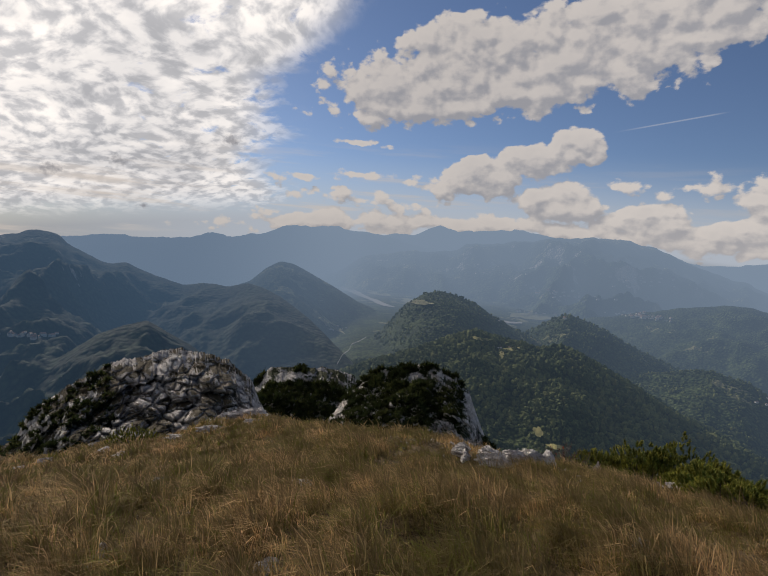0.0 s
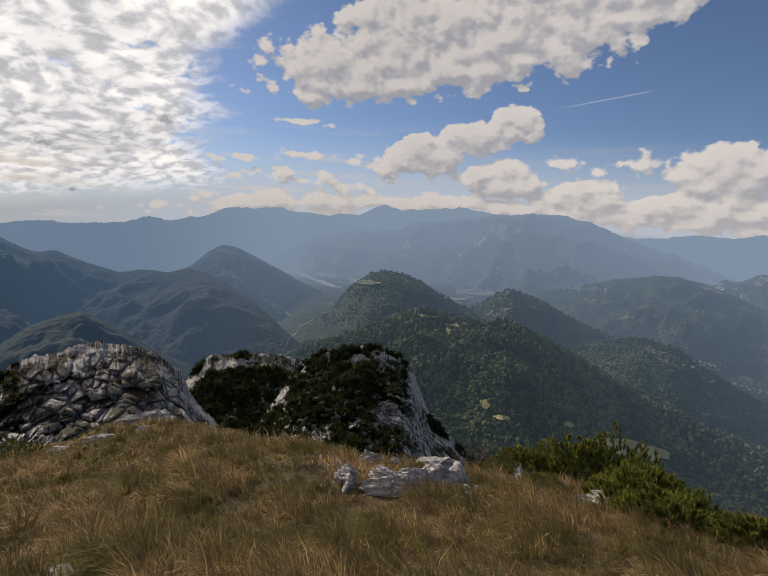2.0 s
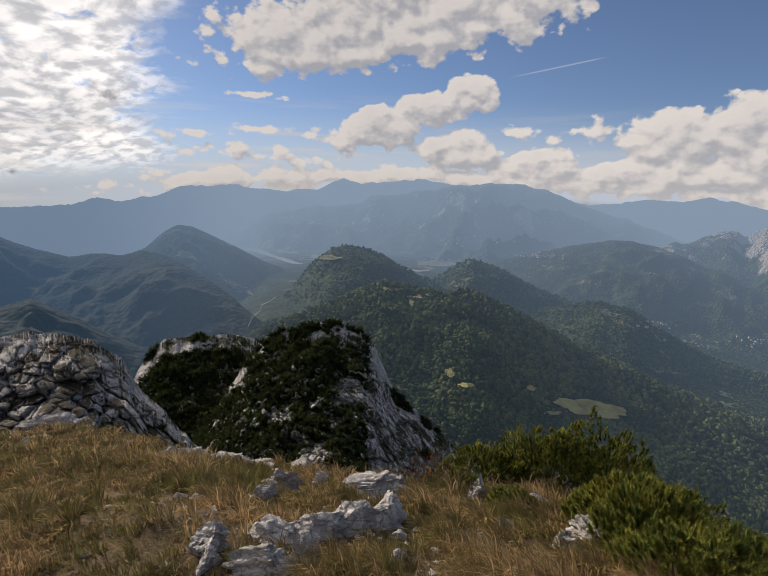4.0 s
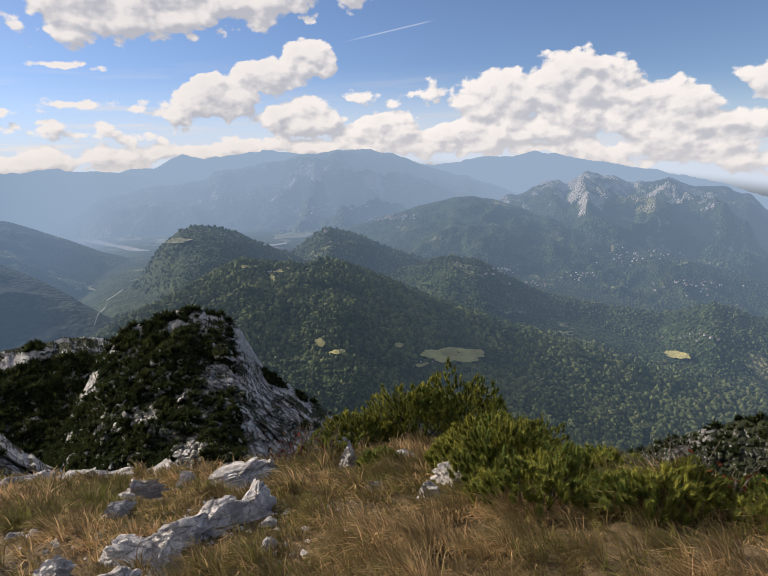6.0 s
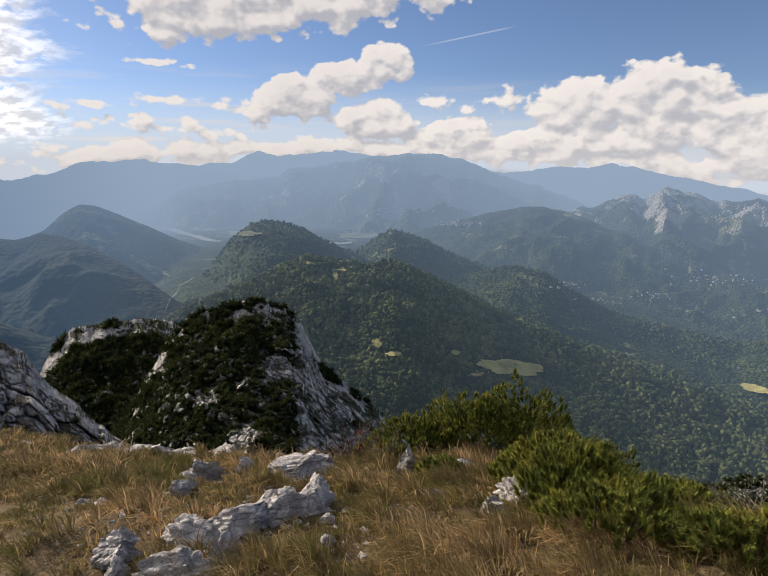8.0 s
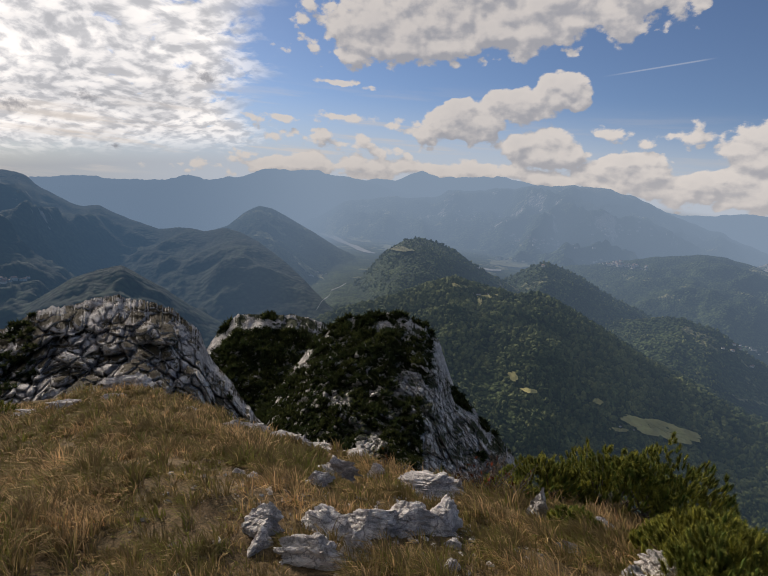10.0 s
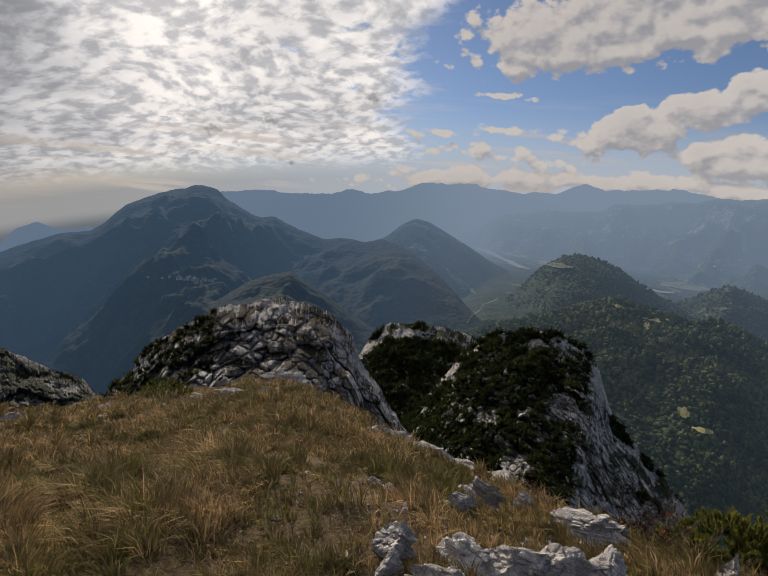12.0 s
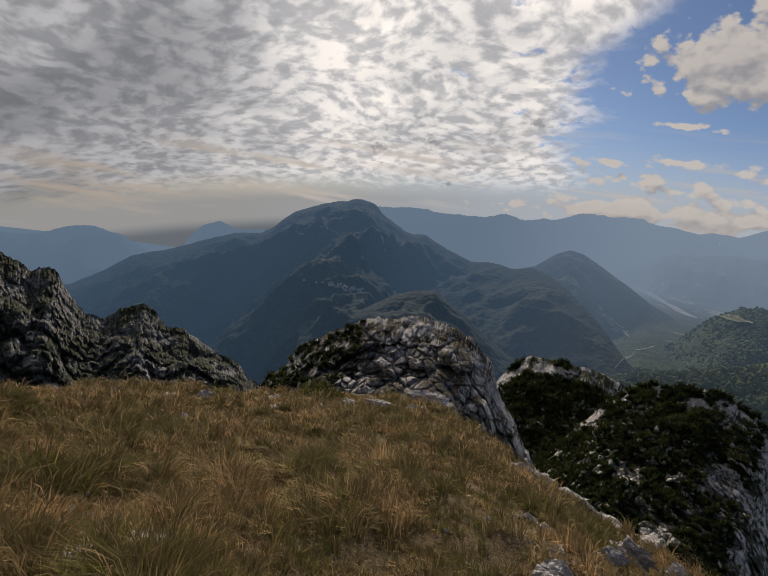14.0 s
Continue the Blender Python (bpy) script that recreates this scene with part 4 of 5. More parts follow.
for f in ((-15.4, -4.3, 2.2, 0.30, -0.06, 4.5), (-3.2, -3.9, 1.6, 0.25, 0.05, 5.5), (1.4, -3.3, 1.5, 0.16, 0.1, 7.5)):
    far_patch("field", "flat farmland on the river plain", f, FARMLAND)
far_patch("field", "flat farmland of the side valley", (6.2, -6.75, 1.5, 0.34, 0.62, 6.5), FARMLAND)


def river(label, line):
    """A gravel bed on the valley floor: (azimuth, height, half width) along it, in degrees."""
    line = np.array(line)
    t = np.linspace(0, len(line) - 1, 60)
    a, e, w = (np.interp(t, np.arange(len(line)), line[:, k]) for k in range(3))
    e = e + 0.05 * (fractal(np.stack([t * 1.7, 0 * t, 0 * t], -1), 4) - 0.5)
    w = w * (0.5 + 1.0 * fractal(np.stack([t * 2.3 + 9, 0 * t, 0 * t], -1), 4))
    rows = [way_to(a, e + k * w) * (land_at(a, e + k * w) * 0.985)[:, None] + EYE for k in (-1, -0.3, 0.3, 1)]
    ob = new("river", mesh_from("river", np.concatenate(rows), grid_faces(4, len(t)), GRAVEL_BED))
    tagged(ob, label, "river", kind="structure")


river("pale gravel bed of a wide river", [(5.6, -2.98, 0.05), (5.1, -3.05, 0.10), (3.6, -3.39, 0.20), (1.8, -4.03, 0.18), (0.3, -4.49, 0.15), (-0.8, -4.66, 0.05)])
river("distant bend of the pale river", [(8.2, -1.8, 0.05), (7.3, -1.62, 0.09), (5.9, -1.36, 0.05)])
river("pale river bend beyond the round hill", [(-11.8, -5.12, 0.04), (-13.0, -5.2, 0.12), (-14.2, -5.14, 0.06)])
river("pale river behind the shaded shoulder", [(17.4, -3.5, 0.04), (16.0, -3.3, 0.07), (15.0, -3.12, 0.05)])
river("stony stream bed in the side valley", [(2.0, -8.1, 0.02), (2.6, -8.5, 0.04), (3.5, -8.95, 0.03), (3.7, -9.6, 0.04), (4.4, -10.1, 0.03), (4.9, -11.1, 0.06)])
village((5.4, -7.3), (0.45, 0.22), 40, 2.2, 1, "small village on the valley floor")
village((-50.0, -7.95), (2.2, 0.40), 44, 2.9, 2, "scattered village on the mountain terrace")
village((-54.8, -10.7), (1.8, 0.35), 34, 2.7, 3, "scattered village on the mountain terrace")
village((-44.5, -9.9), (0.8, 0.25), 22, 2.4, 4, "hamlet on a wooded spur")
village((-40.2, -10.7), (1.0, 0.2), 18, 2.6, 14, "hamlet on a wooded spur")
village((-25.2, -3.2), (1.3, 0.16), 60, 4.5, 5, "village at the mouth of the valley")
village((-17.8, -1.85), (2.0, 0.35), 44, 5.0, 6, "village on the long range")
village((-24.0, 0.1), (2.0, 0.45), 30, 5.0, 7, "village on the long range")
village((-10.5, 0.1), (1.6, 0.35), 30, 5.0, 8, "village on the long range")
village((-15.6, -4.15), (1.2, 0.14), 30, 4.2, 15, "village on the river plain")
village((-55.6, -15.4), (1.4, 0.25), 16, 2.2, 9, "scattered houses in the side valley")
village((-36.9, -9.3), (1.0, 0.2), 16, 2.6, 16, "scattered houses in the side valley")
village((-12.6, -7.9), (1.2, 0.2), 10, 1.6, 10, "farmhouses on a wooded ridge")
village((-29.5, -18.4), (1.6, 0.25), 6, 1.7, 17, "farmhouses by the mown pasture")
village((33.5, -8.9), (1.6, 0.16), 26, 3.0, 18, "pale village on the shaded mountain's foot")


def make_woods():
    rng = np.random.default_rng(5)
    for label, kinds, count, near, far, thick in (
            ("dense mixed mountain woodland of rounded green crowns", (0, 13), 52000, 260, 1150, 0.0042),
            ("mixed woodland covering the low hills of the valley", (10, 11, 12), 16000, 800, 1700, 0.0019)):
        mat = crown_material("tree_crowns")
        az = rng.uniform(-66, 9, count)
        r = np.exp(rng.uniform(np.log(near), np.log(far), count))
        z, own = land_height(az, r)
        keep = np.isin(own, kinds)
        el = np.degrees(np.arctan2(z - EYE[2], r))
        for ca, ce, wa, we, tilt, _ in FIELDS:
            keep &= (((az - ca) / (wa * 1.05)) ** 2 + ((el - ce - tilt * (az - ca)) / (we * 1.25)) ** 2 > 1) | (rng.uniform(0, 1, count) < 0.02)
        clumps = fractal(np.stack([az * 0.9, np.log(r) * 14, 0 * r], -1), 4)
        keep &= rng.uniform(0, 1, count) < np.clip((clumps - 0.25) * 5, 0.12, 1)
        az, r, z = az[keep], r[keep], z[keep]
        size = r * rng.uniform(0.55, 1.35, len(r)) * thick
        p = np.stack([-np.sin(np.radians(az)) * r, np.cos(np.radians(az)) * r, z + size * 0.5], -1)
        tagged(new("woods", crown_mesh("woods", p, size, 1.2, mat, rng)), label, "woods", kind="stuff")


make_woods()


def make_crag_scrub():
    """Dwarf pine and bushes that cover the crags' tops and hollows."""
    rng = np.random.default_rng(11)
    plans = (
        ("behind", 5200, lambda a, e, s, q: (q + 0.30 * s > 0.46) & ((s < 0.93) | (q > 0.56)), 0.0120, (0, 18)),
        ("pines", 9500, lambda a, e, s, q: ((s > 0.45) & (a < 4.0 - 6 * (s - 0.45)) & (a > -7.6) & (q + 0.30 * s > 0.55)) | ((a > 0.5) & (s > 0.38) & (s < 0.85) & (q > 0.40)) | ((a > 1.4) & (s > 0.30) & (q > 0.33)) | (q > 0.66), 0.0115, (-20, 12)),
        ("pale", 3600, lambda a, e, s, q: ((a > 31.5) & (q > 0.30)) | (q > 0.655), 0.0110, (9, 46)),
        ("low", 1000, lambda a, e, s, q: q > 0.36, 0.0120, (-72, -42)),
    )
    names = [k for k in SHEETS if k.startswith("crag") and k != "crag_ridge"]
    for (key, count, rule, size, span), name in zip(plans, names):
        a, low, top, r = SHEETS[name]
        az = rng.uniform(*span, count)
        s = rng.uniform(0.05, 1.0, count) ** 0.8
        lo, hi = np.interp(az, a, low), np.interp(az, a, top)
        el = lo + (hi - lo) * s
        rad = radius_at(name, az, el)
        p = way_to(az, el) * rad[:, None] + EYE
        q = fractal(p / 8.0 + 3.3, 4, 0.5)
        keep = rule(az, el, s, q)
        p, rad = p[keep], rad[keep]
        sizes = rad * rng.uniform(0.45, 1.0, len(rad)) * size
        ob = part("scrub", tuft_mesh("scrub", p, sizes, SCRUB, rng), CRAGS[key], "dark green dwarf pine scrub")
        tagged(ob, kind="stuff")


make_crag_scrub()

# ---- rocks in the meadow ----


def rock_mesh(name, sx, sy, sz, seed, sub=4):
    """A broken block of limestone: faces split off along random planes, then worn."""
    rng = np.random.default_rng(seed)
    bm = bmesh.new()
    bmesh.ops.create_icosphere(bm, subdivisions=sub, radius=1)
    v = np.array([q.co[:] for q in bm.verts])
    f = np.array([[q.index for q in t.verts] for t in bm.faces])
    bm.free()
    v = v * (1 + 0.3 * (fractal(v * 1.3 + seed, 3)[:, None] - 0.5))
    for n in range(13):
        d = rng.normal(size=3)
        d[2] = abs(d[2]) * 0.8
        d /= np.linalg.norm(d)
        over = np.maximum(v @ d - rng.uniform(0.30, 0.72), 0)
        v = v - over[:, None] * d
    # beds split apart along one dip, each set back by its own amount, with broken ends
    dip = rng.normal(size=3) * 0.35 + np.array([0.25, 0.1, 0.9])
    dip /= np.linalg.norm(dip)
    bed = v @ dip * 4.6 + 0.7 * fractal(v * 1.4 + seed, 2) + seed
    layer, inner = np.floor(bed), bed % 1.0
    own = lattice(layer.astype(np.int64), np.full(len(v), 7 + seed), np.full(len(v), 3))
    gap = np.clip(1 - np.minimum(inner, 1 - inner) / 0.13, 0, 1)
    v = v * (1 + 0.34 * (own[:, None] - 0.5) - 0.13 * gap[:, None])
    tall, crack = blocks(v * np.array([3.0, 3.0, 3.6]) + seed * 1.7)
    v = v * (1 + 0.26 * (tall[:, None] - 0.5) - 0.13 * crack[:, None])
    v = v * (1 + 0.09 * (fractal(v * 7.0 + seed, 3, 0.6, True)[:, None] - 0.55))
    v = v * np.array([sx, sy, sz]) * 0.68
    return mesh_from(name, v, f, LIMESTONE, False)


ROCKS = (  # place, width, depth, height, turn
    (-0.74, 3.48, 0.26, 0.22, 0.28, 20), (0.62, 5.45, 0.8, 0.45, 0.34, 15), (0.3, 3.92, 0.9, 0.42, 0.34, 24), (0, 3.74, 0.62, 0.34, 0.26, 18),
    (0.58, 4.02, 0.42, 0.32, 0.3, 60), (-0.32, 3.62, 0.42, 0.34, 0.22, -15), (-0.1, 3.22, 0.24, 0.2, 0.26, 35), (-0.32, 3.12, 0.42, 0.26, 0.22, 10),
    (0.56, 3.32, 0.15, 0.12, 0.12, 70), (2, 5.62, 0.34, 0.28, 0.36, 30), (2.34, 5.82, 0.34, 0.26, 0.3, 80), (2.58, 5.4, 0.44, 0.26, 0.26, 10),
    (1.75, 4.2, 0.28, 0.18, 0.12, 5), (2.04, 3.68, 0.28, 0.24, 0.28, 25), (2.56, 4.04, 0.44, 0.34, 0.32, 55), (0.66, 3.72, 0.13, 0.11, 0.1, 15),
    (-0.49, 4.8, 0.28, 0.2, 0.16, 40), (-1.03, 4.5, 0.16, 0.12, 0.08, 20), (-3.49, -0.61, 0.17, 0.14, 0.2, 30), (-4.9, 1.55, 0.2, 0.18, 0.16, 0),
    (-2.45, -0.75, 0.15, 0.12, 0.12, 15), (-5, 1.2, 0.38, 0.25, 0.12, 65), (4.4, 3.6, 0.24, 0.18, 0.2, 10), (-0.12, -0.3, 0.12, 0.1, 0.1, 10),
    (-4.44, 2.52, 0.28, 0.2, 0.16, 12), (-2.68, 1.57, 0.3, 0.22, 0.06, 44), (-2.6, 1.2, 0.34, 0.24, 0.05, 4), (-7.24, 5.86, 0.22, 0.18, 0.14, 9),
    (-9.4, 6, 0.36, 0.28, 0.22, 0), (-9.3, 7.2, 0.34, 0.26, 0.18, 30), (-9.6, 8.6, 0.45, 0.3, 0.26, 15), (-6.3, 14.5, 1.3, 0.8, 0.66, 20),
    (-5.7, 13.5, 0.8, 0.6, 0.5, 60), (-7.4, 15.6, 1.1, 0.7, 0.5, 40), (-6.9, 12.4, 0.7, 0.5, 0.3, 10), (-8.2, 13, 0.8, 0.5, 0.28, 0),
    (-8.8, 12, 0.7, 0.4, 0.24, 20), (-9.3, 10.6, 0.8, 0.5, 0.24, 35), (-8.4, 9.8, 0.5, 0.35, 0.18, 5), (-5.5, 11.6, 0.5, 0.36, 0.26, 25),
    (-2.4, 9.3, 0.45, 0.35, 0.22, 10), (-3.4, 10.3, 0.4, 0.35, 0.22, 50), (-1.2, 4.62, 0.14, 0.1, 0.07, 12), (0.2, 6.4, 0.34, 0.26, 0.2, 30),
    (0.98, 5.75, 0.5, 0.38, 0.36, 10), (-0.35, 5.86, 0.46, 0.36, 0.34, 10), (-0.42, 5.5, 0.24, 0.2, 0.18, 60), (-1.36, 9.35, 0.8, 0.45, 0.3, 12),
    (-0.75, 9, 0.8, 0.45, 0.24, -8), (-2, 9.6, 0.75, 0.45, 0.22, 20), (-0.1, 8.3, 0.6, 0.4, 0.3, -20), (-0.72, 3.28, 0.2, 0.16, 0.16, 60),
)


def make_rocks():
    for n, (x, y, w, d, h, turn) in enumerate(ROCKS):
        ob = new("rock", rock_mesh("rock", w, d, h, n + 3, 6 if w > 0.7 and y < 7 else 5 if w > 0.22 else 4))
        z = float(ground_height(np.array([x]), np.array([y]))[0])
        ob.matrix_world = pose(x, y, z + h * 0.26, 0, 0, turn)
        big = "large ledge of" if w > 0.6 else ("block of" if w > 0.3 else "small stone of")
        tagged(ob, f"{big} pale weathered limestone in the grass", "rock", "rocks in the meadow")


make_rocks()


def make_gravel():
    rng = np.random.default_rng(21)
    n = 700
    x = np.concatenate([rng.normal(0.1, 0.8, n - 200), rng.normal(-4.6, 1.2, 200)])
    y = np.concatenate([rng.normal(4.3, 0.8, n - 200), rng.normal(1.6, 1.0, 200)])
    z = ground_height(x, y)
    ob = new("gravel", crown_mesh("gravel", np.stack([x, y, z], -1), rng.uniform(0.008, 0.035, n), 0.7, LIMESTONE, rng))
    tagged(ob, "loose pale limestone chips between the tufts", "gravel", kind="stuff")


make_gravel()

# ---- grass ----


def blades(name, root, length, width, lean, head, mat):
    """Arching blades: root, length, half width, how far and where to they lean."""
    n = len(root)
    side = np.stack([-np.sin(head), np.cos(head), 0 * head], -1)
    out = np.stack([np.cos(head), np.sin(head), 0 * head], -1)
    up = np.array([0, 0, 1.0])
    w = side * width[:, None]
    rows = []
    for s, keep in ((0.0, 1.0), (0.55, 0.85)):
        along = out * (length * lean * s ** 1.7)[:, None] + up * (length * (s - 0.62 * lean * s**2.2))[:, None]
        rows += [root + along - w * keep, root + along + w * keep]
    tip = root + out * (length * lean)[:, None] + up * (length * (1 - 0.62 * lean - 0.12 * lean**2))[:, None]
    v = np.stack([*rows, tip], 1).reshape(-1, 3)
    i = np.arange(n)[:, None] * 5
    f = np.concatenate([i + (0, 1, 3), i + (0, 3, 2), i + (2, 3, 4)], 0)
    return mesh_from(name, v, f, mat, True)


def make_grass():
    rng = np.random.default_rng(4)
    n = 92000
    x = rng.uniform(-13.5, 6.5, n)
    y = rng.uniform(-6.0, 20, n)
    e = edge(x, y)
    near = np.minimum(np.hypot(x + 1.5, y + 2.5), np.hypot(x, y))
    p = np.stack([x, y, 0 * x], -1)
    bare = fractal(p * 0.8 + 9, 3)
    stony = np.exp(-(((x - 0.0) / 1.3) ** 2 + ((y - 4.6) / 1.3) ** 2))
    keep = (e < 0.1) & (rng.uniform(0, 1, n) < np.clip(5.0 / near, 0.16, 1) * (1 - 0.30 * stony) * np.clip((bare - 0.20) * 6, 0.25, 1))
    keep &= ~((x > 3.6) & (rng.uniform(0, 1, n) < 0.4))
    for rx, ry, w, d, h, turn in ROCKS:
        keep &= ((x - rx) / (w * 0.46 + 0.03)) ** 2 + ((y - ry + 0.03) / (d * 0.46 + 0.06)) ** 2 > 1
    x, y, near, stony = x[keep], y[keep], near[keep], stony[keep]
    count = np.clip((105 / near).astype(int), 10, 22)
    t = np.repeat(np.arange(len(x)), count)
    m = len(t)
    tall = (0.13 + 0.20 * fractal(np.stack([x, y, 0 * x], -1) * 0.7, 3)) * (1 - 0.45 * stony) * rng.uniform(0.6, 1.3, len(x)) * np.clip((fractal(np.stack([x, y, 0 * x], -1) * 2.6, 3) - 0.22) * 2.6, 0.35, 1.4)
    wind = 2.6 + 1.2 * (fractal(np.stack([x, y, 0 * x], -1) * 0.5 + 4, 3) - 0.5)
    own = rng.uniform(0, 2 * np.pi, m)
    spread = 0.060 * np.sqrt(rng.uniform(0, 1, m))
    rx, ry = x[t] + spread * np.cos(own), y[t] + spread * np.sin(own)
    root = np.stack([rx, ry, ground_height(rx, ry) - 0.01], -1)
    blow = np.cos(own) + 1.1 * np.cos(wind[t]), np.sin(own) + 1.1 * np.sin(wind[t])
    head = np.arctan2(blow[1], blow[0]) + rng.normal(0, 0.4, m)
    lean = np.clip(rng.uniform(0.45, 1.0, m) + rng.uniform(-0.15, 0.15, len(x))[t], 0.1, 1.0)
    width = np.clip(0.00092 * near[t], 0.0024, 0.010) * rng.uniform(0.7, 1.4, m)
    me = blades("grass", root, tall[t] * rng.uniform(0.6, 1.35, m), width, lean, head, GRASS)
    tagged(new("grass", me), "long wind-bent alpine grass, straw brown and green", "grass", kind="stuff")


make_grass()

# ---- mountain pines and bushes ----


def tube(points, radii, sides=5):
    """A bent tapering stick."""
    points = np.asarray(points, float)
    rows = []
    for i, (p, r) in enumerate(zip(points, radii)):
        d = points[min(i + 1, len(points) - 1)] - points[max(i - 1, 0)]
        d = d / (np.linalg.norm(d) + 1e-9)
        a = np.cross(d, (0.3, 0.2, 1.0))
        a = a / (np.linalg.norm(a) + 1e-9)
        b = np.cross(d, a)
        t = np.linspace(0, 2 * np.pi, sides, endpoint=False)
        rows.append(p + r * (np.cos(t)[:, None] * a + np.sin(t)[:, None] * b))
    return np.concatenate(rows), grid_faces(len(points), sides, True)


def joined(pieces):
    verts, faces, at = [], [], 0
    for v, f in pieces:
        verts.append(v)
        faces.append(np.asarray(f) + at)
        at += len(v)
    return np.concatenate(verts), np.concatenate(faces)


def mountain_pine(x, y, wide, deep, high, seed, shoots, label):
    """A spreading dwarf pine: limbs from the root, bottle-brush shoots over its dome."""
    rng = np.random.default_rng(seed)
    base = float(ground_height(np.array([x]), np.array([y]))[0])
    top = thing("dwarf_pine", label, "pine shrub", "dwarf pines on the rim", at=(x, y, base))
    # shoot tips over an uneven dome
    shoots = int(shoots * 0.62)
    i = np.arange(shoots)
    u = i * 2.39996 + rng.normal(0, 0.12, shoots)
    s = np.sqrt((i + rng.uniform(0, 1, shoots)) / shoots)
    lump = 0.22 + 1.46 * fractal(np.stack([np.cos(u) * s * wide * 2.4, np.sin(u) * s * deep * 2.4, 0 * u + seed], -1), 4, 0.6)
    depth = rng.uniform(0, 1, shoots) ** 1.6 * 0.38
    px, py = np.cos(u) * s * wide, np.sin(u) * s * deep
    pz = high * lump * np.sqrt(np.maximum(0.02, 1 - 0.93 * s**2)) * (1 - depth) + 0.04
    slope = ground_height(x + px, y + py) - base
    tips = np.stack([px, py, pz + slope], -1)
    out = np.stack([px / wide, py / deep, 0 * px], -1)
    aim = out * 0.60 + np.array([0, 0, 1.0]) + rng.normal(0, 0.20, (shoots, 3))
    aim /= np.linalg.norm(aim, axis=1)[:, None]
    size = rng.uniform(0.07, 0.14, shoots)
    # needles round each shoot
    k = 110
    t = np.repeat(np.arange(shoots), k)
    along = np.tile(np.linspace(0.0, 1.0, k), shoots)
    turn = rng.uniform(0, 2 * np.pi, len(t))
    a = np.cross(aim, (0.31, 0.17, 0.93))
    a /= np.linalg.norm(a, axis=1)[:, None] + 1e-9
    b = np.cross(aim, a)
    ring = np.cos(turn)[:, None] * a[t] + np.sin(turn)[:, None] * b[t]
    root = tips[t] + aim[t] * ((along - 1) * size[t])[:, None]
    point = ring + aim[t] * (0.65 + 1.3 * along[:, None] ** 5)
    point /= np.linalg.norm(point, axis=1)[:, None]
    reach = rng.uniform(0.038, 0.056, len(t))
    flat = np.cross(point, aim[t]) * 0.0050
    v = np.stack([root - flat, root + flat, root + point * reach[:, None]], 1).reshape(-1, 3)
    f = np.arange(len(v)).reshape(-1, 3)
    # the dense body of each shoot
    ring_at = np.arange(6) * np.pi / 3
    body = []
    for along_at, wide_at in ((-1.0, 0.35), (-0.55, 1.0), (-0.1, 0.95), (0.12, 0.25)):
        grow = 0.0145 * wide_at * rng.uniform(0.7, 1.3, (shoots, 6, 1))
        body.append(tips[:, None] + aim[:, None] * (along_at * size)[:, None, None] + grow * (np.cos(ring_at)[None, :, None] * a[:, None] + np.sin(ring_at)[None, :, None] * b[:, None]))
    body = np.stack(body, 1).reshape(-1, 3)
    quads = grid_faces(4, 6, True)
    tris = np.concatenate([quads[:, (0, 1, 2)], quads[:, (0, 2, 3)]])
    f = np.concatenate([f, (tris[None] + (np.arange(shoots) * 24)[:, None, None]).reshape(-1, 3) + len(v)])
    v = np.concatenate([v, body])
    part("foliage", mesh_from("pine_foliage", v, f, NEEDLES, False), top)
    for n in range(18):
        j = rng.integers(0, shoots)
        end = tips[j] * np.array([0.92, 0.92, 0.88])
        root_at = np.array([*(rng.normal(0, 0.12, 2)), 0.0])
        knee = root_at * 0.5 + end * np.array([0.62, 0.62, 0.25]) + rng.normal(0, 0.05, 3)
        v, f = tube([root_at - (0, 0, 0.1), knee * 0.55, knee, end], [0.026, 0.020, 0.013, 0.004])
        part("branch", mesh_from("pine_branch", v, f, BARK), top)
    return top


PINES = (
    (4.50, 7.10, 1.30, 1.00, 1.20, 1, 1500), (3.60, 7.10, 1.00, 0.80, 0.92, 2, 850), (2.60, 6.95, 0.75, 0.55, 0.62, 3, 520), (5.70, 6.90, 1.00, 0.90, 1.00, 4, 750),
    (3.35, 4.45, 0.85, 0.70, 0.62, 5, 850), (3.05, 3.75, 0.55, 0.45, 0.44, 6, 420), (4.30, 5.60, 0.90, 0.75, 0.60, 7, 700), (4.20, 2.75, 0.80, 0.70, 0.24, 8, 650), (2.72, 3.05, 0.60, 0.60, 0.46, 21, 420),
    (3.30, 2.45, 0.65, 0.50, 0.28, 22, 480), (2.95, 3.75, 0.60, 0.50, 0.56, 23, 450), (4.40, 3.90, 0.70, 0.60, 0.30, 9, 480), (3.95, 1.95, 0.60, 0.50, 0.26, 10, 450), (5.30, 4.60, 0.90, 0.80, 0.34, 11, 600), (6.40, 5.40, 1.00, 0.90, 0.40, 15, 600), (5.30, 3.30, 0.80, 0.80, 0.30, 13, 450), (2.25, 5.25, 0.30, 0.24, 0.24, 12, 130),
    (1.95, 6.55, 0.40, 0.35, 0.40, 14, 200), (-10.2, 14.2, 0.9, 0.7, 0.7, 16, 260),
)
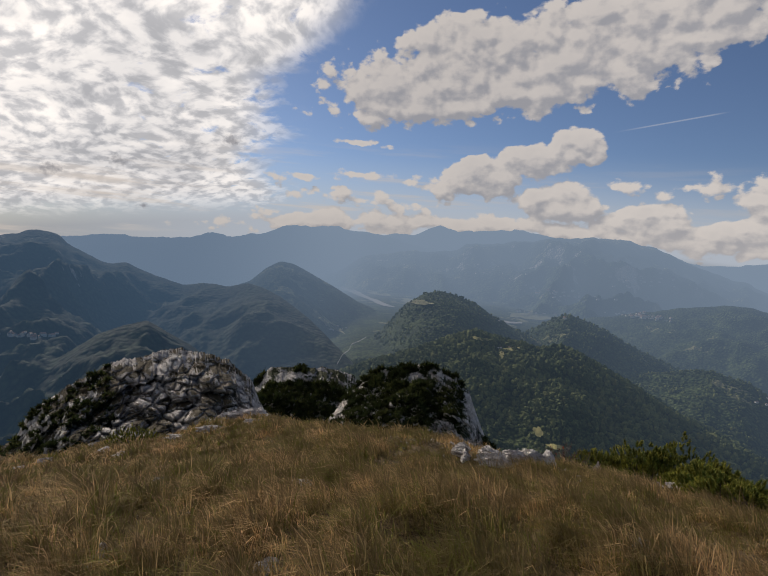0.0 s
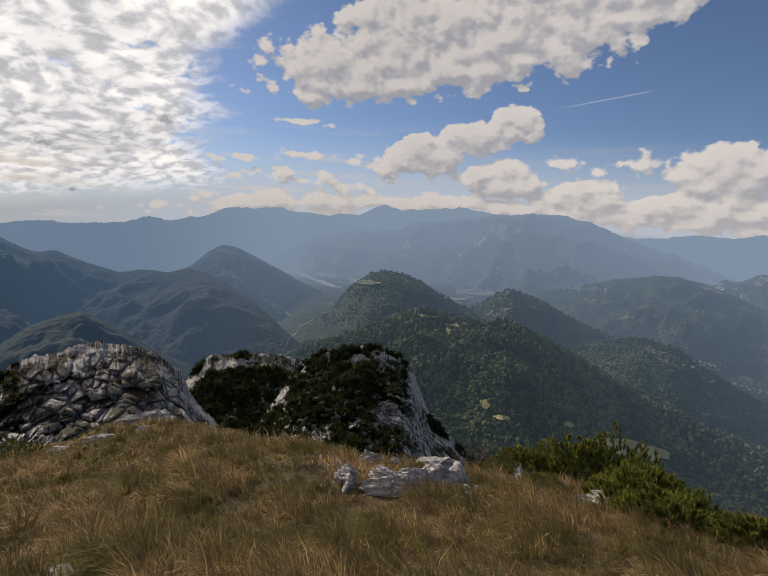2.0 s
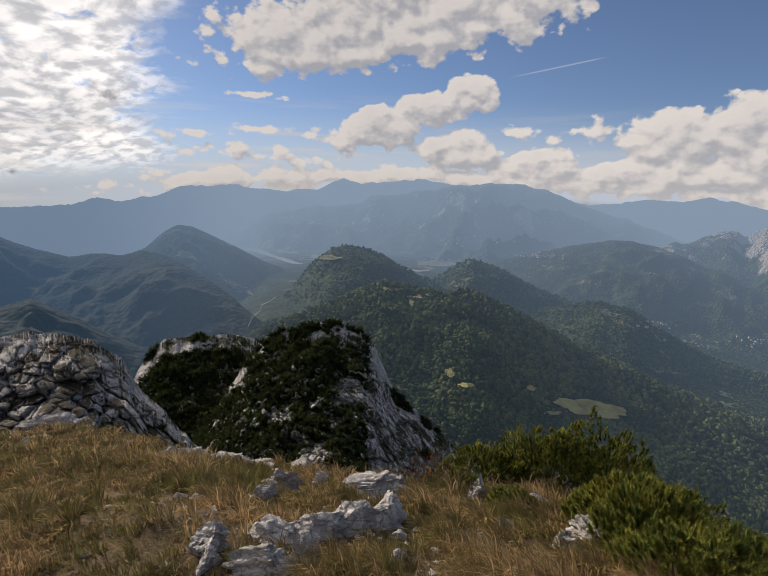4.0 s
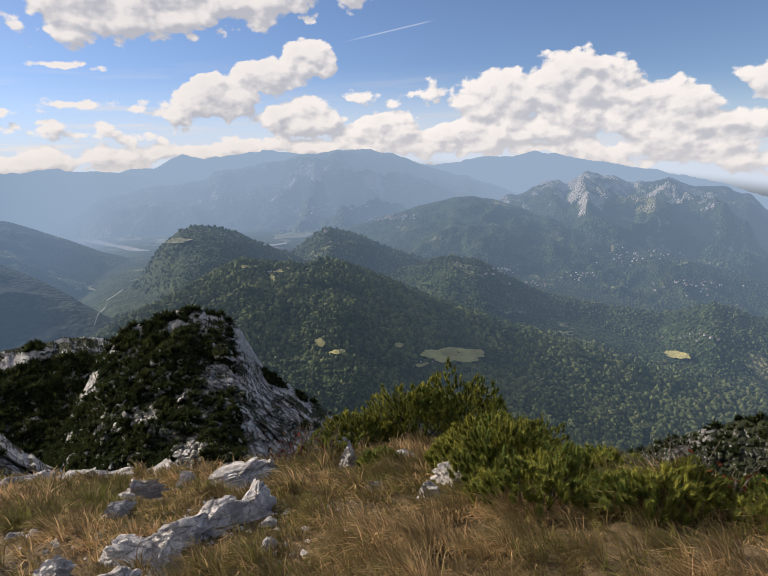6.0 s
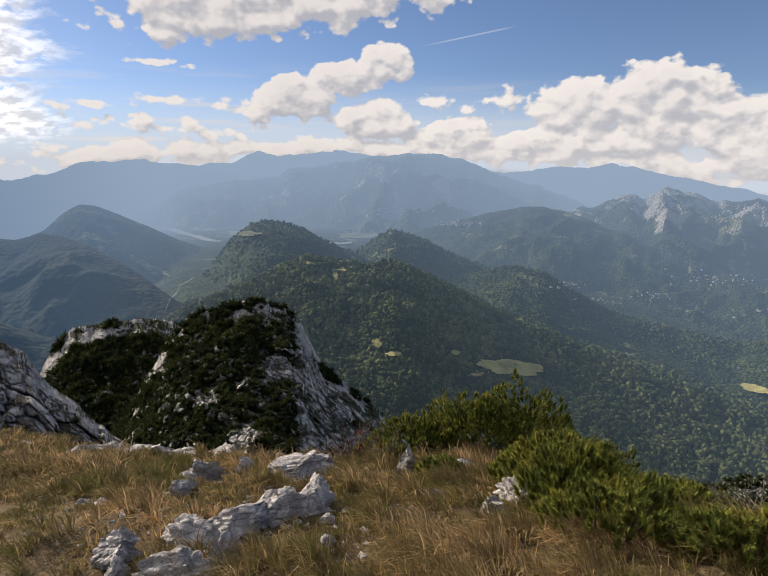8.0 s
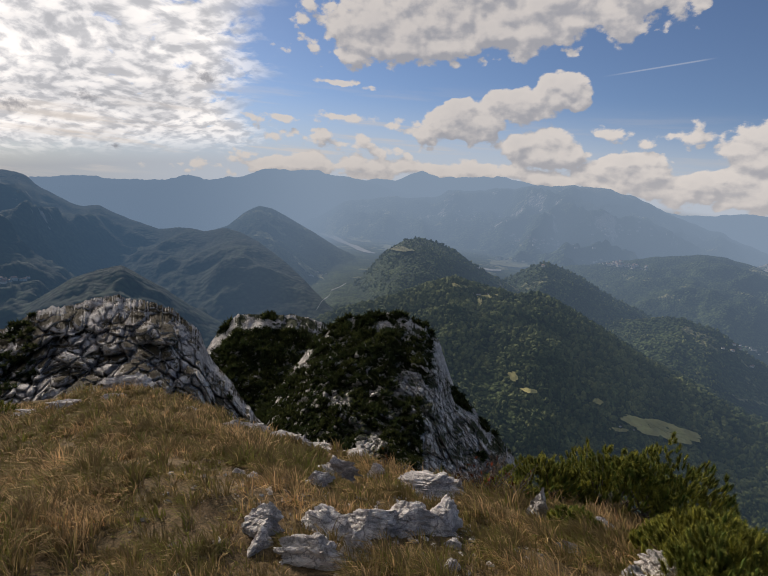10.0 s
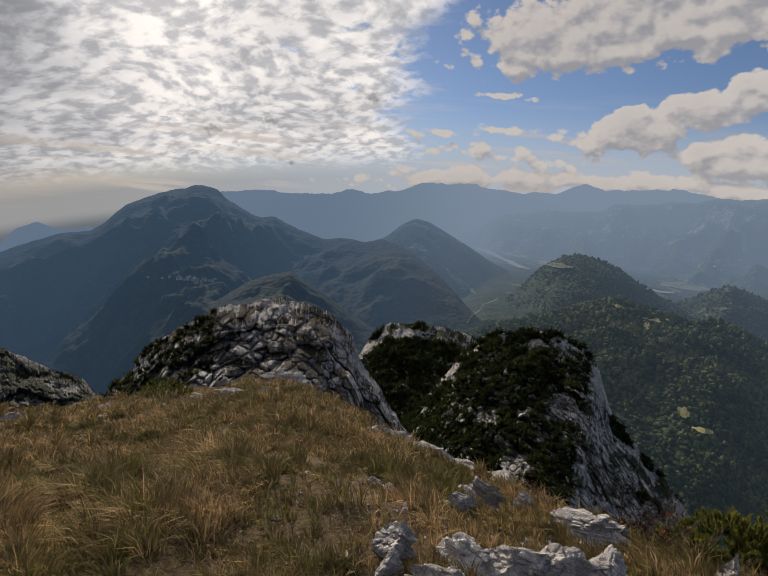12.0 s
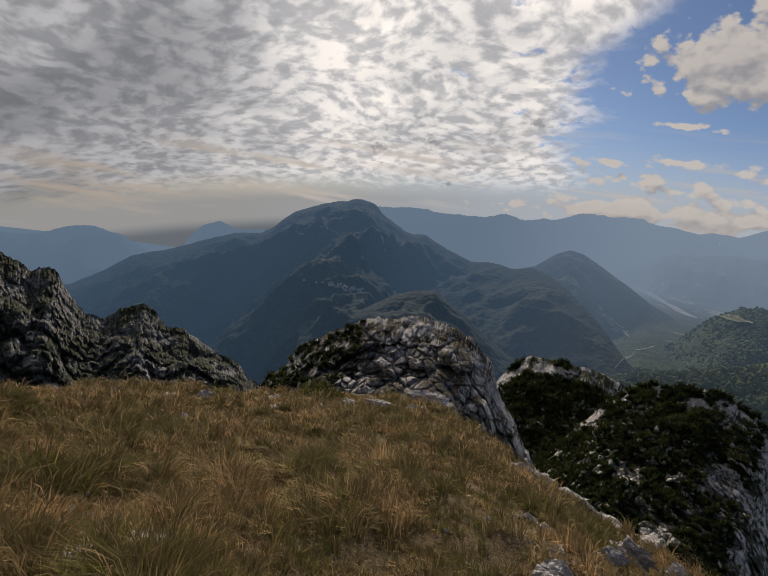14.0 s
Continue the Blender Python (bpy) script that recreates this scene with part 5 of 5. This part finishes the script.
for n, p in enumerate(PINES):
    small = p[2] < 0.5
    mountain_pine(*p, "low tuft of green dwarf pine by the stones" if small else "dense green dwarf mountain pine shrub on the rim")


def bare_shrub(x, y, high, seed, twigs, leaves):
    rng = np.random.default_rng(seed)
    base = float(ground_height(np.array([x]), np.array([y]))[0])
    top = thing("bare_shrub", "leafless grey shrub with a few red leaves at the rim", "shrub", at=(x, y, base))
    sticks, ends = [], []
    for n in range(twigs):
        h = rng.uniform(0, 2 * np.pi)
        tilt = rng.uniform(0.2, 1.0)
        way = np.array([np.cos(h) * tilt, np.sin(h) * tilt, 1.0])
        way /= np.linalg.norm(way)
        long = high * rng.uniform(0.5, 1.15)
        pts = [np.zeros(3) - (0, 0, 0.03)]
        for s in (0.35, 0.7, 1.0):
            pts.append(way * long * s + rng.normal(0, 0.03 * high, 3))
        sticks.append(tube(pts, [0.008, 0.006, 0.004, 0.0015], 4))
        for m in range(3):
            start = pts[2] * rng.uniform(0.6, 1.2)
            end = start + (way + rng.normal(0, 0.5, 3)) * 0.3 * long
            sticks.append(tube([start, (start + end) / 2 + rng.normal(0, 0.01, 3), end], [0.004, 0.003, 0.001], 4))
            ends.append(end)
    part("twig_work", mesh_from("shrub_twigs", *joined(sticks), BARK), top)
    ends = np.array(ends)
    if leaves:
        c = ends[rng.integers(0, len(ends), leaves)] * rng.uniform(0.3, 0.9, (leaves, 1)) + rng.normal(0, 0.04, (leaves, 3))
        a, b = rng.normal(0, 0.016, (leaves, 3)), rng.normal(0, 0.010, (leaves, 3))
        v = np.stack([c - a, c - b, c + a, c + b], 1).reshape(-1, 3)
        part("foliage", mesh_from("shrub_leaves", v, np.arange(len(v)).reshape(-1, 4), RED_LEAF, False), top, "small dark red leaves")


for p in ((1.45, 6.00, 0.62, 3, 16, 120), (1.75, 6.20, 0.55, 4, 12, 60), (1.20, 6.30, 0.40, 5, 10, 60), (0.35, 6.80, 0.32, 6, 8, 30), (3.55, 2.60, 0.55, 7, 8, 0), (4.60, 3.30, 0.60, 8, 7, 0), (3.60, 2.05, 0.55, 9, 6, 70)):
    bare_shrub(*p)
